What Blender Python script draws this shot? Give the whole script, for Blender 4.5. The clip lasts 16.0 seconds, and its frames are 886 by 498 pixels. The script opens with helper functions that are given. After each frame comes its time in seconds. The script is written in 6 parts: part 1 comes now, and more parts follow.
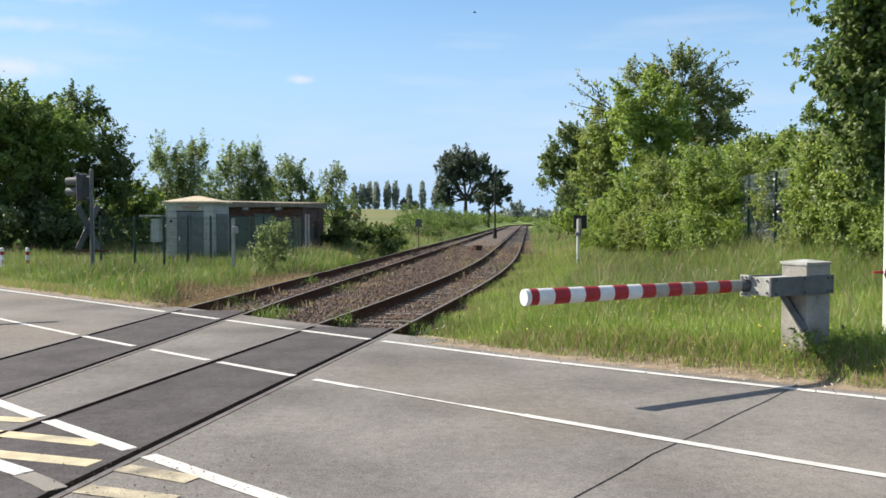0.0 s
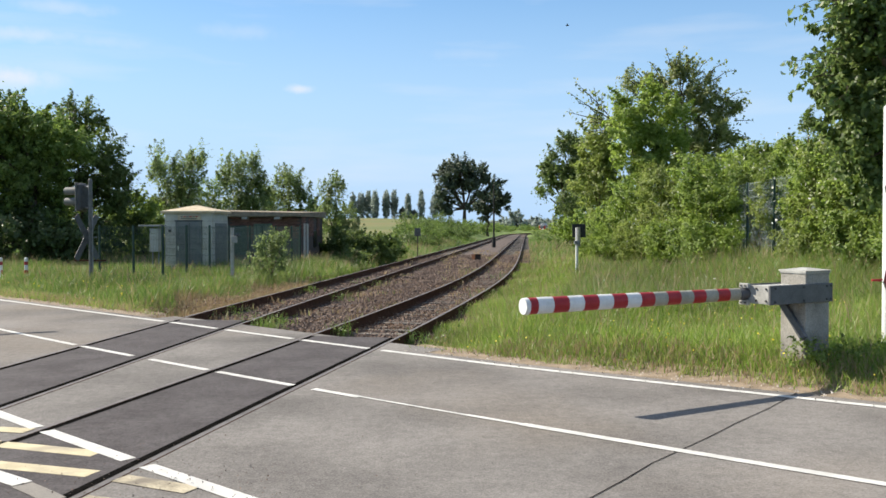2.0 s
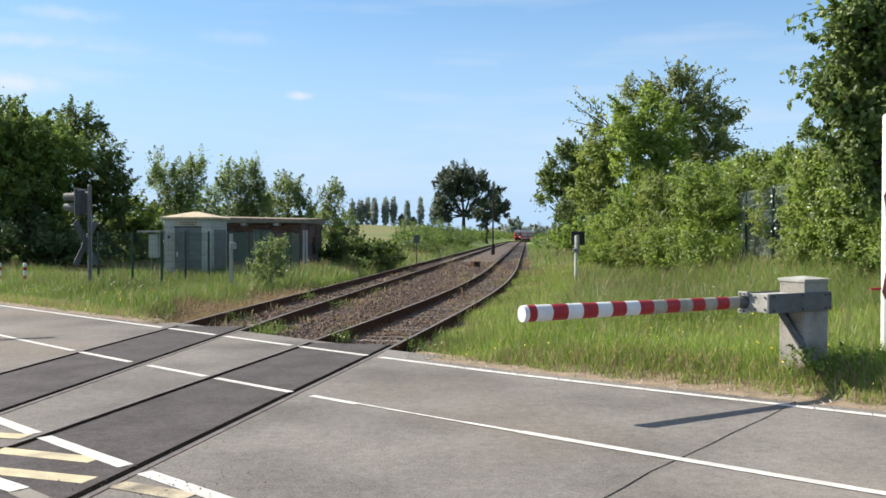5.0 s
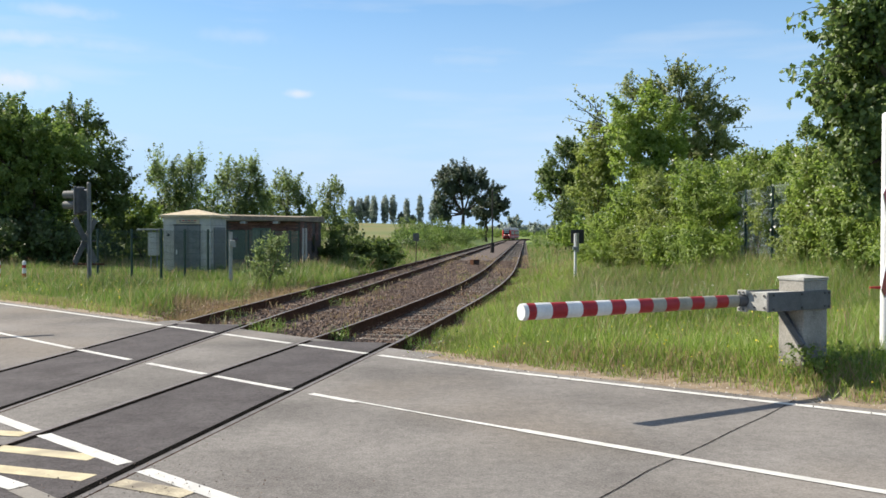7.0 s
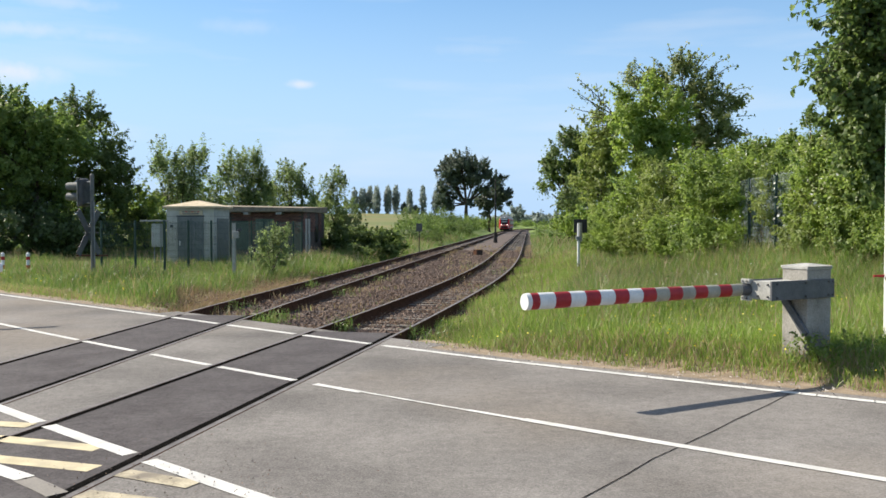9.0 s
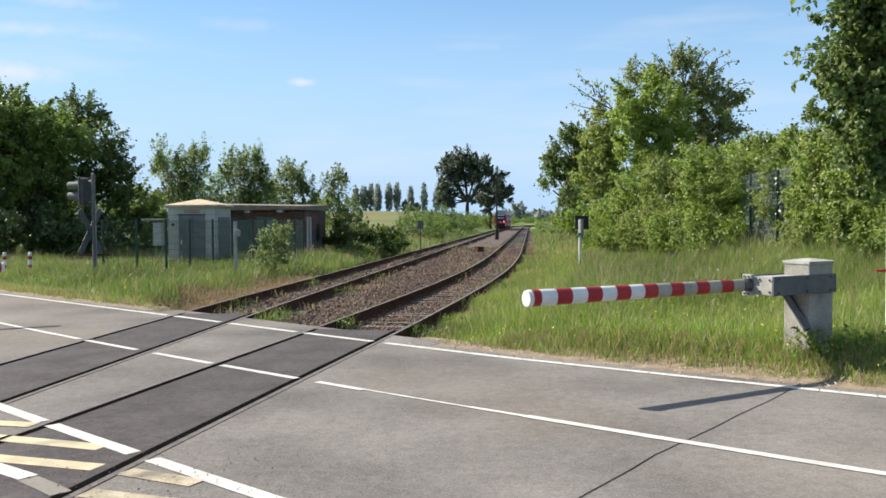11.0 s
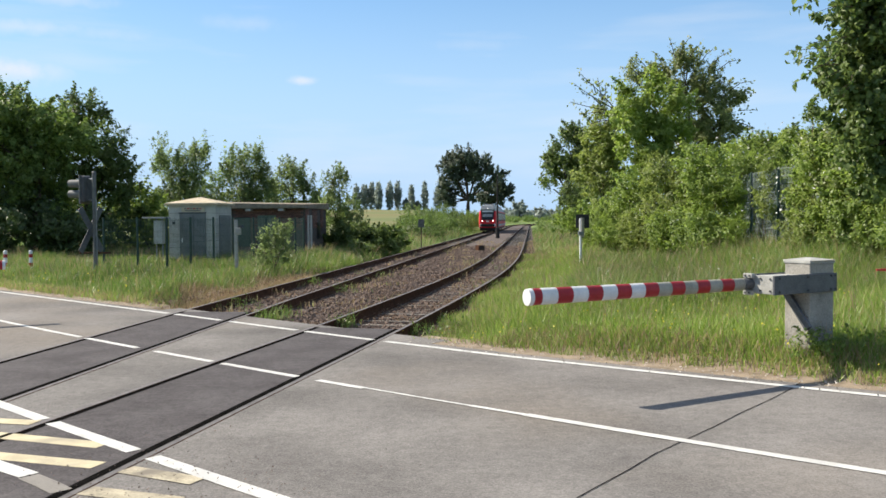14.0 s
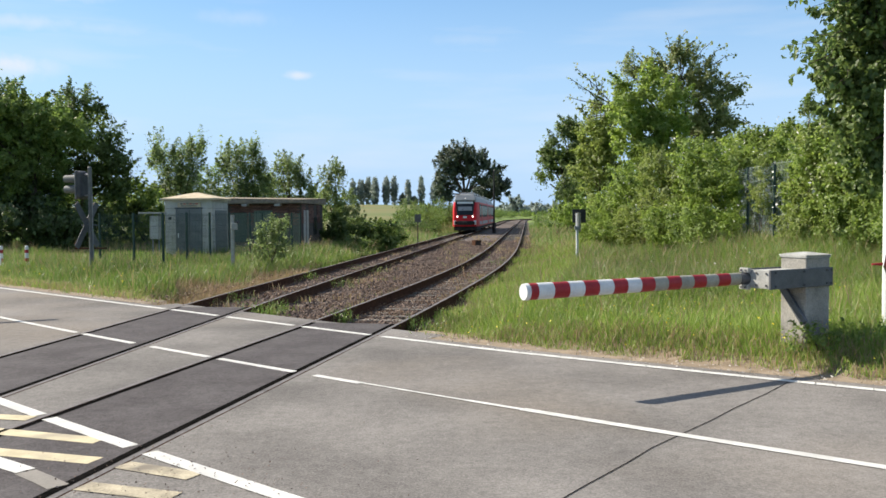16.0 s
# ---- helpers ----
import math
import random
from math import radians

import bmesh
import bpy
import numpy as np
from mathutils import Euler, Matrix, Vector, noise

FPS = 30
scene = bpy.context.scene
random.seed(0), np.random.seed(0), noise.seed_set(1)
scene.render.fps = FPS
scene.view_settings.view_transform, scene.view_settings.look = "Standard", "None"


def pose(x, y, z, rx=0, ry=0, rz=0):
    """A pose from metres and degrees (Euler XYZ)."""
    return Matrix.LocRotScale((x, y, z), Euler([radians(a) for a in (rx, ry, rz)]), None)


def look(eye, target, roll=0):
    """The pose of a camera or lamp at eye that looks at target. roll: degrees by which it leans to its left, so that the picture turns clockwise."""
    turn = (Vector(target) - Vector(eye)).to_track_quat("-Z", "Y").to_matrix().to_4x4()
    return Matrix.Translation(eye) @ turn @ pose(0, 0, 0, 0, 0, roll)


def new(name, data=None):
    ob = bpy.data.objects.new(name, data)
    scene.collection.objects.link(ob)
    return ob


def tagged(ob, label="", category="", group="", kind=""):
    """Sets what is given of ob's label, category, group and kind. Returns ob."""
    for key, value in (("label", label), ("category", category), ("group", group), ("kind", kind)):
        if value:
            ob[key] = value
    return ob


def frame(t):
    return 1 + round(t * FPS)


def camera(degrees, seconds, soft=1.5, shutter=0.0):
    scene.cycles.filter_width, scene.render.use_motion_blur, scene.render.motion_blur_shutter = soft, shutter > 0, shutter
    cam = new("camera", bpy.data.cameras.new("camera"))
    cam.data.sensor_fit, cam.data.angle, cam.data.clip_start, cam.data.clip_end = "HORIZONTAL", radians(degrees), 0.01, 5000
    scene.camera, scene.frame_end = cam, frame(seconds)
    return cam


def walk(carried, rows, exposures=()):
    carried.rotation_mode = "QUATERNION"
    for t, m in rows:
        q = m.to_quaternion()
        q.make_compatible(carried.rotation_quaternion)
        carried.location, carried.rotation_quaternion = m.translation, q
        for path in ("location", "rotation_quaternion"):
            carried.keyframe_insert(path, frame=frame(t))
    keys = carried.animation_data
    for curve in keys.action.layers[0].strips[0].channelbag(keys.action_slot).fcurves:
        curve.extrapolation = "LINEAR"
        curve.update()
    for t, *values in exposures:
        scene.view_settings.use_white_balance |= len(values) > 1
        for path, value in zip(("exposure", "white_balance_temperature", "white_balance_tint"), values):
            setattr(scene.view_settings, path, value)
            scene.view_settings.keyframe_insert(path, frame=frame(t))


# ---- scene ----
cam = camera(53.67, 16.0, soft=1.6)
EYE = (0.0, 0.0, 1.82)
TURNS = [
    (0.0, 88.080, 0.000, -0.000),
    (0.5, 88.258, -0.025, 0.080),
    (1.0, 88.379, 0.020, 0.066),
    (1.5, 88.534, 0.065, -0.073),
    (2.0, 88.668, 0.130, -0.074),
    (2.5, 88.867, 0.210, -0.022),
    (3.0, 88.874, 0.042, 0.016),
    (3.5, 89.082, -0.104, 0.003),
    (4.0, 89.136, -0.090, -0.080),
    (6.5, 89.083, -0.122, -0.169),
    (7.0, 89.013, -0.152, -0.167),
    (7.5, 88.892, 0.087, -0.104),
    (8.0, 88.752, 0.296, -0.063),
    (8.5, 88.590, 0.206, 0.022),
    (9.0, 88.367, 0.084, 0.032),
    (11.5, 88.179, 0.496, 0.157),
    (12.0, 88.196, 0.484, 0.221),
    (12.5, 88.169, 0.383, 0.239),
    (13.0, 88.086, 0.289, 0.199),
    (13.5, 88.030, 0.284, 0.146),
    (14.0, 88.089, 0.339, 0.161),
    (14.5, 88.086, 0.284, 0.146),
    (15.0, 87.975, 0.279, 0.093),
    (15.5, 87.867, 0.405, -0.039),
    (16.0, 87.757, 0.410, -0.064),
]
walk(cam, [(t, pose(*EYE, rx, ry, rz)) for t, rx, ry, rz in TURNS], exposures=[(0.0, 0.90, 6600, 10), (16.0, 0.90, 6600, 10)])

# ---- light ----
SUN_TO = Vector((-1.14, 0.40, 1.04)).normalized()
world = bpy.data.worlds.new("sky")
scene.world = world
world.use_nodes = True
wn = world.node_tree
sky = wn.nodes.new("ShaderNodeTexSky")
sky.sky_type = "NISHITA"
sky.sun_disc = False
sky.sun_elevation = math.asin(SUN_TO.z)
sky.sun_rotation = math.atan2(SUN_TO.x, SUN_TO.y)
sky.air_density, sky.dust_density, sky.ozone_density = 1.0, 0.3, 1.5
bgn = wn.nodes["Background"]
bgn.inputs["Strength"].default_value = 0.088
tint = wn.nodes.new("ShaderNodeHueSaturation")
tint.inputs["Saturation"].default_value = 1.36
wn.links.new(sky.outputs[0], tint.inputs["Color"])
heaven = wn.nodes.new("ShaderNodeTexCoord")
# pale summer haze that thickens towards the horizon
parts = wn.nodes.new("ShaderNodeSeparateXYZ")
wn.links.new(heaven.outputs["Generated"], parts.inputs[0])
low = wn.nodes.new("ShaderNodeMapRange")
low.interpolation_type = "SMOOTHSTEP"
low.inputs[1].default_value, low.inputs[2].default_value = 0.40, -0.02
low.inputs[3].default_value, low.inputs[4].default_value = 0.04, 1.0
wn.links.new(parts.outputs["Z"], low.inputs[0])
haze = wn.nodes.new("ShaderNodeMix")
haze.data_type = "RGBA"
wn.links.new(low.outputs[0], haze.inputs[0])
wn.links.new(tint.outputs[0], haze.inputs[6])
haze.inputs[7].default_value = (3.05, 4.42, 6.3, 1)
# thin high cloud: long soft streaks
streak = wn.nodes.new("ShaderNodeMapping")
streak.inputs["Rotation"].default_value = (0.0, radians(9), 0.0)
streak.inputs["Scale"].default_value = (1.6, 1.0, 11.0)
wn.links.new(heaven.outputs["Generated"], streak.inputs["Vector"])
wisps = wn.nodes.new("ShaderNodeTexNoise")
wisps.inputs["Scale"].default_value, wisps.inputs["Detail"].default_value = 2.2, 6
wn.links.new(streak.outputs[0], wisps.inputs["Vector"])
thin = wn.nodes.new("ShaderNodeMapRange")
thin.inputs[1].default_value, thin.inputs[2].default_value = 0.50, 0.80
thin.inputs[3].default_value, thin.inputs[4].default_value = 0.0, 0.42
wn.links.new(wisps.outputs["Fac"], thin.inputs[0])
cover = thin.outputs[0]


def small_cloud(toward, wide, high, most, before):
    """A soft little cloud round a direction of the sky."""
    d = Vector(toward).normalized()
    sub = wn.nodes.new("ShaderNodeVectorMath")
    sub.operation = "SUBTRACT"
    wn.links.new(heaven.outputs["Generated"], sub.inputs[0])
    sub.inputs[1].default_value = d
    div = wn.nodes.new("ShaderNodeVectorMath")
    div.operation = "DIVIDE"
    wn.links.new(sub.outputs[0], div.inputs[0])
    div.inputs[1].default_value = (wide, 1.0, high)
    size = wn.nodes.new("ShaderNodeVectorMath")
    size.operation = "LENGTH"
    wn.links.new(div.outputs[0], size.inputs[0])
    nz = wn.nodes.new("ShaderNodeTexNoise")
    nz.inputs["Scale"].default_value, nz.inputs["Detail"].default_value = 60, 5
    wn.links.new(heaven.outputs["Generated"], nz.inputs["Vector"])
    mix = wn.nodes.new("ShaderNodeMath")
    mix.operation = "ADD"
    wn.links.new(size.outputs["Value"], mix.inputs[0])
    wn.links.new(nz.outputs["Fac"], mix.inputs[1])
    fall = wn.nodes.new("ShaderNodeMapRange")
    fall.interpolation_type = "SMOOTHSTEP"
    fall.inputs[1].default_value, fall.inputs[2].default_value = 1.45, 0.4
    fall.inputs[3].default_value, fall.inputs[4].default_value = 0.0, most
    wn.links.new(mix.outputs[0], fall.inputs[0])
    both = wn.nodes.new("ShaderNodeMath")
    both.operation = "MAXIMUM"
    wn.links.new(before, both.inputs[0])
    wn.links.new(fall.outputs[0], both.inputs[1])
    return both.outputs[0]


cover = small_cloud((-0.161, 1.0, 0.159), 0.022, 0.007, 0.7, cover)
cover = small_cloud((-0.50, 1.0, 0.174), 0.06, 0.020, 0.85, cover)
cover = small_cloud((-0.445, 1.0, 0.172), 0.03, 0.016, 0.35, cover)
cover = small_cloud((-0.480, 1.0, 0.222), 0.10, 0.012, 0.42, cover)
cover = small_cloud((-0.383, 1.0, 0.213), 0.07, 0.012, 0.24, cover)
cover = small_cloud((-0.228, 1.0, 0.224), 0.06, 0.012, 0.22, cover)
cover = small_cloud((-0.430, 1.0, 0.252), 0.06, 0.011, 0.35, cover)
cover = small_cloud((0.030, 1.0, 0.198), 0.07, 0.009, 0.15, cover)
# unseen whitish veil added high above, to lift and whiten the shade
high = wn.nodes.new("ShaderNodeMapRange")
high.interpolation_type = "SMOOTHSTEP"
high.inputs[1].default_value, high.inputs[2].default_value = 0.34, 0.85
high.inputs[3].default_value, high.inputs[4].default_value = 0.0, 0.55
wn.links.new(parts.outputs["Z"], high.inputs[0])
overhead_fill = wn.nodes.new("ShaderNodeMath")
overhead_fill.operation = "MAXIMUM"
wn.links.new(cover, overhead_fill.inputs[0])
wn.links.new(high.outputs[0], overhead_fill.inputs[1])
cover = overhead_fill.outputs[0]
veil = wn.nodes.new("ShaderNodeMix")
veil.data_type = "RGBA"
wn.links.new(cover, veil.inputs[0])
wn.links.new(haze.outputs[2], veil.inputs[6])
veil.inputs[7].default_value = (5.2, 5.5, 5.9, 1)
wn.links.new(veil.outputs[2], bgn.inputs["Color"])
sun = new("sun", bpy.data.lights.new("sun", "SUN"))
sun.data.energy, sun.data.angle, sun.data.color = 5.0, radians(0.53), (1.0, 0.92, 0.80)
sun.matrix_world = look(SUN_TO * 100, (0, 0, 0))


# ---- materials ----
def nodes_of(name):
    m = bpy.data.materials.new(name)
    m.use_nodes = True
    return m, m.node_tree.nodes, m.node_tree.links, m.node_tree.nodes["Principled BSDF"]


def mat(name, dark, light, scale=8.0, rough=0.8, bump=0.3, metal=0.0, fine=60.0, wear=None, per="", spec=0.3, speck=0.0):
    """Two scales of noise between two colours; wear: a third colour in patches; per: object or island variation."""
    m, n, l, b = nodes_of(name)
    tc = n.new("ShaderNodeTexCoord")
    n1, n2 = n.new("ShaderNodeTexNoise"), n.new("ShaderNodeTexNoise")
    n1.inputs["Scale"].default_value, n2.inputs["Scale"].default_value = scale, fine
    n1.inputs["Detail"].default_value = 6
    n2.inputs["Detail"].default_value = 3
    for k in (n1, n2):
        l.new(tc.outputs["Object"], k.inputs["Vector"])
    add = n.new("ShaderNodeMath")
    add.operation = "MULTIPLY_ADD"
    l.new(n2.outputs["Fac"], add.inputs[0])
    add.inputs[1].default_value = 0.6
    l.new(n1.outputs["Fac"], add.inputs[2])
    ramp = n.new("ShaderNodeValToRGB")
    ramp.color_ramp.elements[0].position, ramp.color_ramp.elements[1].position = 0.55, 1.05
    ramp.color_ramp.elements[0].color, ramp.color_ramp.elements[1].color = (*dark, 1), (*light, 1)
    l.new(add.outputs[0], ramp.inputs[0])
    col = ramp.outputs[0]
    if wear:
        n3 = n.new("ShaderNodeTexNoise")
        n3.inputs["Scale"].default_value, n3.inputs["Detail"].default_value = scale * 0.35, 8
        l.new(tc.outputs["Object"], n3.inputs["Vector"])
        r3 = n.new("ShaderNodeValToRGB")
        r3.color_ramp.elements[0].position, r3.color_ramp.elements[1].position = 0.52, 0.68
        l.new(n3.outputs["Fac"], r3.inputs[0])
        mx = n.new("ShaderNodeMix")
        mx.data_type = "RGBA"
        l.new(r3.outputs[0], mx.inputs[0])
        l.new(col, mx.inputs[6])
        mx.inputs[7].default_value = (*wear, 1)
        col = mx.outputs[2]
    if per:
        src = n.new("ShaderNodeObjectInfo" if per == "object" else "ShaderNodeNewGeometry")
        val = src.outputs["Random" if per == "object" else "Random Per Island"]
        mr = n.new("ShaderNodeMapRange")
        mr.inputs[3].default_value, mr.inputs[4].default_value = 0.6, 1.35
        l.new(val, mr.inputs[0])
        hs = n.new("ShaderNodeHueSaturation")
        l.new(mr.outputs[0], hs.inputs["Value"])
        l.new(col, hs.inputs["Color"])
        col = hs.outputs[0]
    if speck:
        vo = n.new("ShaderNodeTexVoronoi")
        vo.inputs["Scale"].default_value = 64
        l.new(tc.outputs["Object"], vo.inputs["Vector"])
        sx = n.new("ShaderNodeSeparateColor")
        l.new(vo.outputs["Color"], sx.inputs[0])
        n4 = n.new("ShaderNodeTexNoise")
        n4.inputs["Scale"].default_value, n4.inputs["Detail"].default_value = 9, 5
        l.new(tc.outputs["Object"], n4.inputs["Vector"])
        av = n.new("ShaderNodeMath")
        av.operation = "MULTIPLY_ADD"
        l.new(sx.outputs[0], av.inputs[0])
        av.inputs[1].default_value = 0.6
        l.new(n4.outputs["Fac"], av.inputs[2])
        ms = n.new("ShaderNodeMapRange")
        ms.inputs[1].default_value, ms.inputs[2].default_value = 0.3, 1.3
        ms.inputs[3].default_value, ms.inputs[4].default_value = 1 - speck, 1 + speck
        l.new(av.outputs[0], ms.inputs[0])
        hv = n.new("ShaderNodeHueSaturation")
        l.new(ms.outputs[0], hv.inputs["Value"])
        l.new(col, hv.inputs["Color"])
        col = hv.outputs[0]
    l.new(col, b.inputs["Base Color"])
    b.inputs["Roughness"].default_value, b.inputs["Metallic"].default_value = rough, metal
    b.inputs["Specular IOR Level"].default_value = spec
    if bump:
        bp = n.new("ShaderNodeBump")
        bp.inputs["Strength"].default_value, bp.inputs["Distance"].default_value = bump, 0.02
        l.new(add.outputs[0], bp.inputs["Height"])
        l.new(bp.outputs[0], b.inputs["Normal"])
    return m


def leaf_mat(name, colours, through_light=0.45, rough=0.5):
    """Leaves and blades: a colour per island from a few, with light that passes through."""
    m, n, l, b = nodes_of(name)
    geo = n.new("ShaderNodeNewGeometry")
    ramp = n.new("ShaderNodeValToRGB")
    e = ramp.color_ramp.elements
    while len(e) < len(colours):
        e.new(0.5)
    for i, c in enumerate(colours):
        e[i].position = i / (len(colours) - 1)
        e[i].color = (*c, 1)
    l.new(geo.outputs["Random Per Island"], ramp.inputs[0])
    tc = n.new("ShaderNodeTexCoord")
    nz = n.new("ShaderNodeTexNoise")
    nz.inputs["Scale"].default_value, nz.inputs["Detail"].default_value = 0.35, 3
    l.new(tc.outputs["Object"], nz.inputs["Vector"])
    mr = n.new("ShaderNodeMapRange")
    mr.inputs[1].default_value, mr.inputs[2].default_value = 0.3, 0.7
    mr.inputs[3].default_value, mr.inputs[4].default_value = 0.75, 1.25
    l.new(nz.outputs["Fac"], mr.inputs[0])
    hs = n.new("ShaderNodeHueSaturation")
    l.new(mr.outputs[0], hs.inputs["Value"])
    l.new(ramp.outputs[0], hs.inputs["Color"])
    l.new(hs.outputs[0], b.inputs["Base Color"])
    b.inputs["Roughness"].default_value = rough
    b.inputs["Specular IOR Level"].default_value = 0.6
    tr = n.new("ShaderNodeBsdfTranslucent")
    l.new(hs.outputs[0], tr.inputs["Color"])
    mx = n.new("ShaderNodeMixShader")
    mx.inputs[0].default_value = through_light
    l.new(b.outputs[0], mx.inputs[1])
    l.new(tr.outputs[0], mx.inputs[2])
    l.new(mx.outputs[0], n["Material Output"].inputs[0])
    return m


def glow_mat(name, colour, strength):
    m, n, l, b = nodes_of(name)
    b.inputs["Base Color"].default_value = (*colour, 1)
    b.inputs["Emission Color"].default_value = (*colour, 1)
    b.inputs["Emission Strength"].default_value = strength
    return m


M_ASPHALT = mat("asphalt", (0.092, 0.086, 0.081), (0.207, 0.195, 0.181), 0.5, 0.9, 0.45, fine=60, wear=(0.178, 0.158, 0.135), speck=0.27, spec=0.08)
M_PANEL = mat("crossing_asphalt", (0.052, 0.046, 0.046), (0.084, 0.077, 0.076), 1.5, 0.85, 0.3, fine=90, speck=0.36, spec=0.12)
M_OLD = mat("worn_concrete_road", (0.131, 0.123, 0.111), (0.221, 0.205, 0.180), 2.0, 0.9, 0.3, fine=80)
M_LINE = mat("road_paint", (0.380, 0.376, 0.350), (0.580, 0.575, 0.540), 6, 0.75, 0.2, fine=90, wear=(0.410, 0.405, 0.385))
M_YELLOW = mat("yellow_road_paint", (0.361, 0.316, 0.205), (0.525, 0.459, 0.303), 5, 0.8, 0.2, fine=90, wear=(0.295, 0.262, 0.189))
# near-black: shade down in the flangeways, and tar for the road seam
M_GAP = mat("gap_shade_and_tar", (0.004, 0.004, 0.004), (0.010, 0.0095, 0.009), 8, 1.0, 0.2, spec=0.0)
M_RAIL_SIDE = mat("rusty_rail", (0.050, 0.026, 0.017), (0.115, 0.060, 0.038), 9, 0.95, 0.3, spec=0.05)
M_RAIL_TOP = mat("worn_rail_head", (0.085, 0.074, 0.068), (0.165, 0.15, 0.142), 6, 0.65, 0.1, metal=0.1)
M_SLEEPER = mat("weathered_sleeper", (0.082, 0.070, 0.057), (0.180, 0.160, 0.135), 6, 0.9, 0.4, per="object")
M_BALLAST = mat("ballast", (0.044, 0.033, 0.028), (0.122, 0.094, 0.078), 5, 0.95, 0.8, fine=25)
M_PEBBLE = mat("pale_pebble", (0.230, 0.205, 0.172), (0.451, 0.426, 0.385), 9, 0.9, 0.1, per="island")
M_STONE = mat("ballast_stone", (0.056, 0.038, 0.030), (0.165, 0.120, 0.096), 7, 0.9, 0.2, per="island")
M_SOIL = mat("meadow_soil", (0.075, 0.125, 0.022), (0.150, 0.210, 0.050), 1.6, 0.95, 0.5, fine=30, wear=(0.17, 0.165, 0.06))
M_DIRT = mat("sandy_verge", (0.139, 0.107, 0.071), (0.283, 0.223, 0.156), 4, 0.95, 0.6, fine=50)
M_POST = mat("mossy_post", (0.15, 0.14, 0.12), (0.34, 0.325, 0.29), 3, 0.85, 0.25, fine=45, wear=(0.10, 0.085, 0.062))
M_POLE = mat("weathered_grey_pole", (0.082, 0.086, 0.082), (0.139, 0.143, 0.139), 6, 0.7, 0.1)
M_FADED = mat("faded_yellow_paint", (0.197, 0.172, 0.123), (0.426, 0.377, 0.271), 7, 0.85, 0.2, fine=60, wear=(0.164, 0.143, 0.111))
M_CONC = mat("grey_concrete", (0.225, 0.225, 0.207), (0.365, 0.365, 0.339), 6, 0.8, 0.2, fine=60)
M_STEEL = mat("galvanised_steel", (0.164, 0.172, 0.180), (0.262, 0.271, 0.279), 7, 0.5, 0.1, metal=0.6)
M_PLATE = mat("dull_steel_plate", (0.070, 0.074, 0.080), (0.123, 0.127, 0.135), 7, 0.6, 0.1, metal=0.3)
M_FIELD = mat("ripening_field", (0.085, 0.118, 0.030), (0.150, 0.138, 0.050), 0.06, 0.95, 0.3, fine=2.0, wear=(0.185, 0.120, 0.052))
M_DARKSTEEL = mat("dark_grey_steel", (0.037, 0.039, 0.041), (0.074, 0.075, 0.078), 7, 0.6, 0.1, metal=0.2)
M_WHITE = mat("white_paint", (0.541, 0.541, 0.533), (0.672, 0.672, 0.656), 9, 0.45, 0.05)
M_GRIME = mat("grimy_white_paint", (0.22, 0.208, 0.165), (0.35, 0.335, 0.275), 8, 0.6, 0.05)
M_RED = mat("red_paint", (0.245, 0.013, 0.017), (0.345, 0.022, 0.028), 9, 0.45, 0.05)
M_BARK = mat("bark", (0.035, 0.026, 0.019), (0.095, 0.072, 0.052), 5, 0.95, 0.8, fine=20)
M_HUT = mat("pale_grey_hut", (0.34, 0.33, 0.295), (0.47, 0.455, 0.41), 3, 0.8, 0.15)
M_HUTDOOR = mat("grey_green_door", (0.107, 0.116, 0.114), (0.169, 0.178, 0.173), 4, 0.6, 0.1)
M_DOORGREEN = mat("dull_green_wood", (0.085, 0.115, 0.085), (0.13, 0.165, 0.125), 5, 0.8, 0.2)
M_HUTROOF = mat("tan_roof_felt", (0.344, 0.287, 0.197), (0.492, 0.418, 0.303), 4, 0.9, 0.3)
M_ROOF = mat("bitumen_roof", (0.13, 0.11, 0.082), (0.25, 0.21, 0.155), 4, 0.9, 0.4)
M_BRICK = mat("dark_red_brick", (0.10, 0.050, 0.038), (0.20, 0.105, 0.080), 9, 0.9, 0.3, per="object")
M_MORTAR = mat("mortar", (0.061, 0.049, 0.043), (0.107, 0.090, 0.078), 9, 0.95, 0.3)
M_FENCE = mat("green_fence_post", (0.012, 0.03, 0.024), (0.03, 0.06, 0.048), 6, 0.5, 0.05)
M_WIRE = mat("weathered_mesh_wire", (0.19, 0.235, 0.25), (0.29, 0.34, 0.36), 6, 0.6, 0.05)
M_WOOD = mat("tarred_pole_wood", (0.03, 0.024, 0.02), (0.07, 0.055, 0.045), 6, 0.9, 0.4)
M_TRAIN_RED = mat("train_red", (0.44, 0.016, 0.020), (0.52, 0.024, 0.030), 2, 0.5, 0.0, spec=0.15)
M_TRAIN_GREY = mat("train_grey", (0.24, 0.245, 0.25), (0.32, 0.325, 0.33), 2, 0.55, 0.0, spec=0.15)
M_TRAIN_DARK = mat("train_underframe", (0.012, 0.011, 0.011), (0.033, 0.030, 0.027), 3, 0.8, 0.1)
M_GLASS = mat("dark_window_glass", (0.012, 0.014, 0.016), (0.022, 0.025, 0.028), 2, 0.3, 0.0, spec=0.2)
M_LAMP = glow_mat("headlight_glow", (1.0, 0.95, 0.85), 1.8)
M_SIGNBACK = mat("sign_back", (0.041, 0.045, 0.041), (0.070, 0.074, 0.066), 6, 0.7, 0.1)
M_BLACK = mat("black_plastic", (0.012, 0.012, 0.013), (0.03, 0.03, 0.032), 8, 0.6, 0.1)

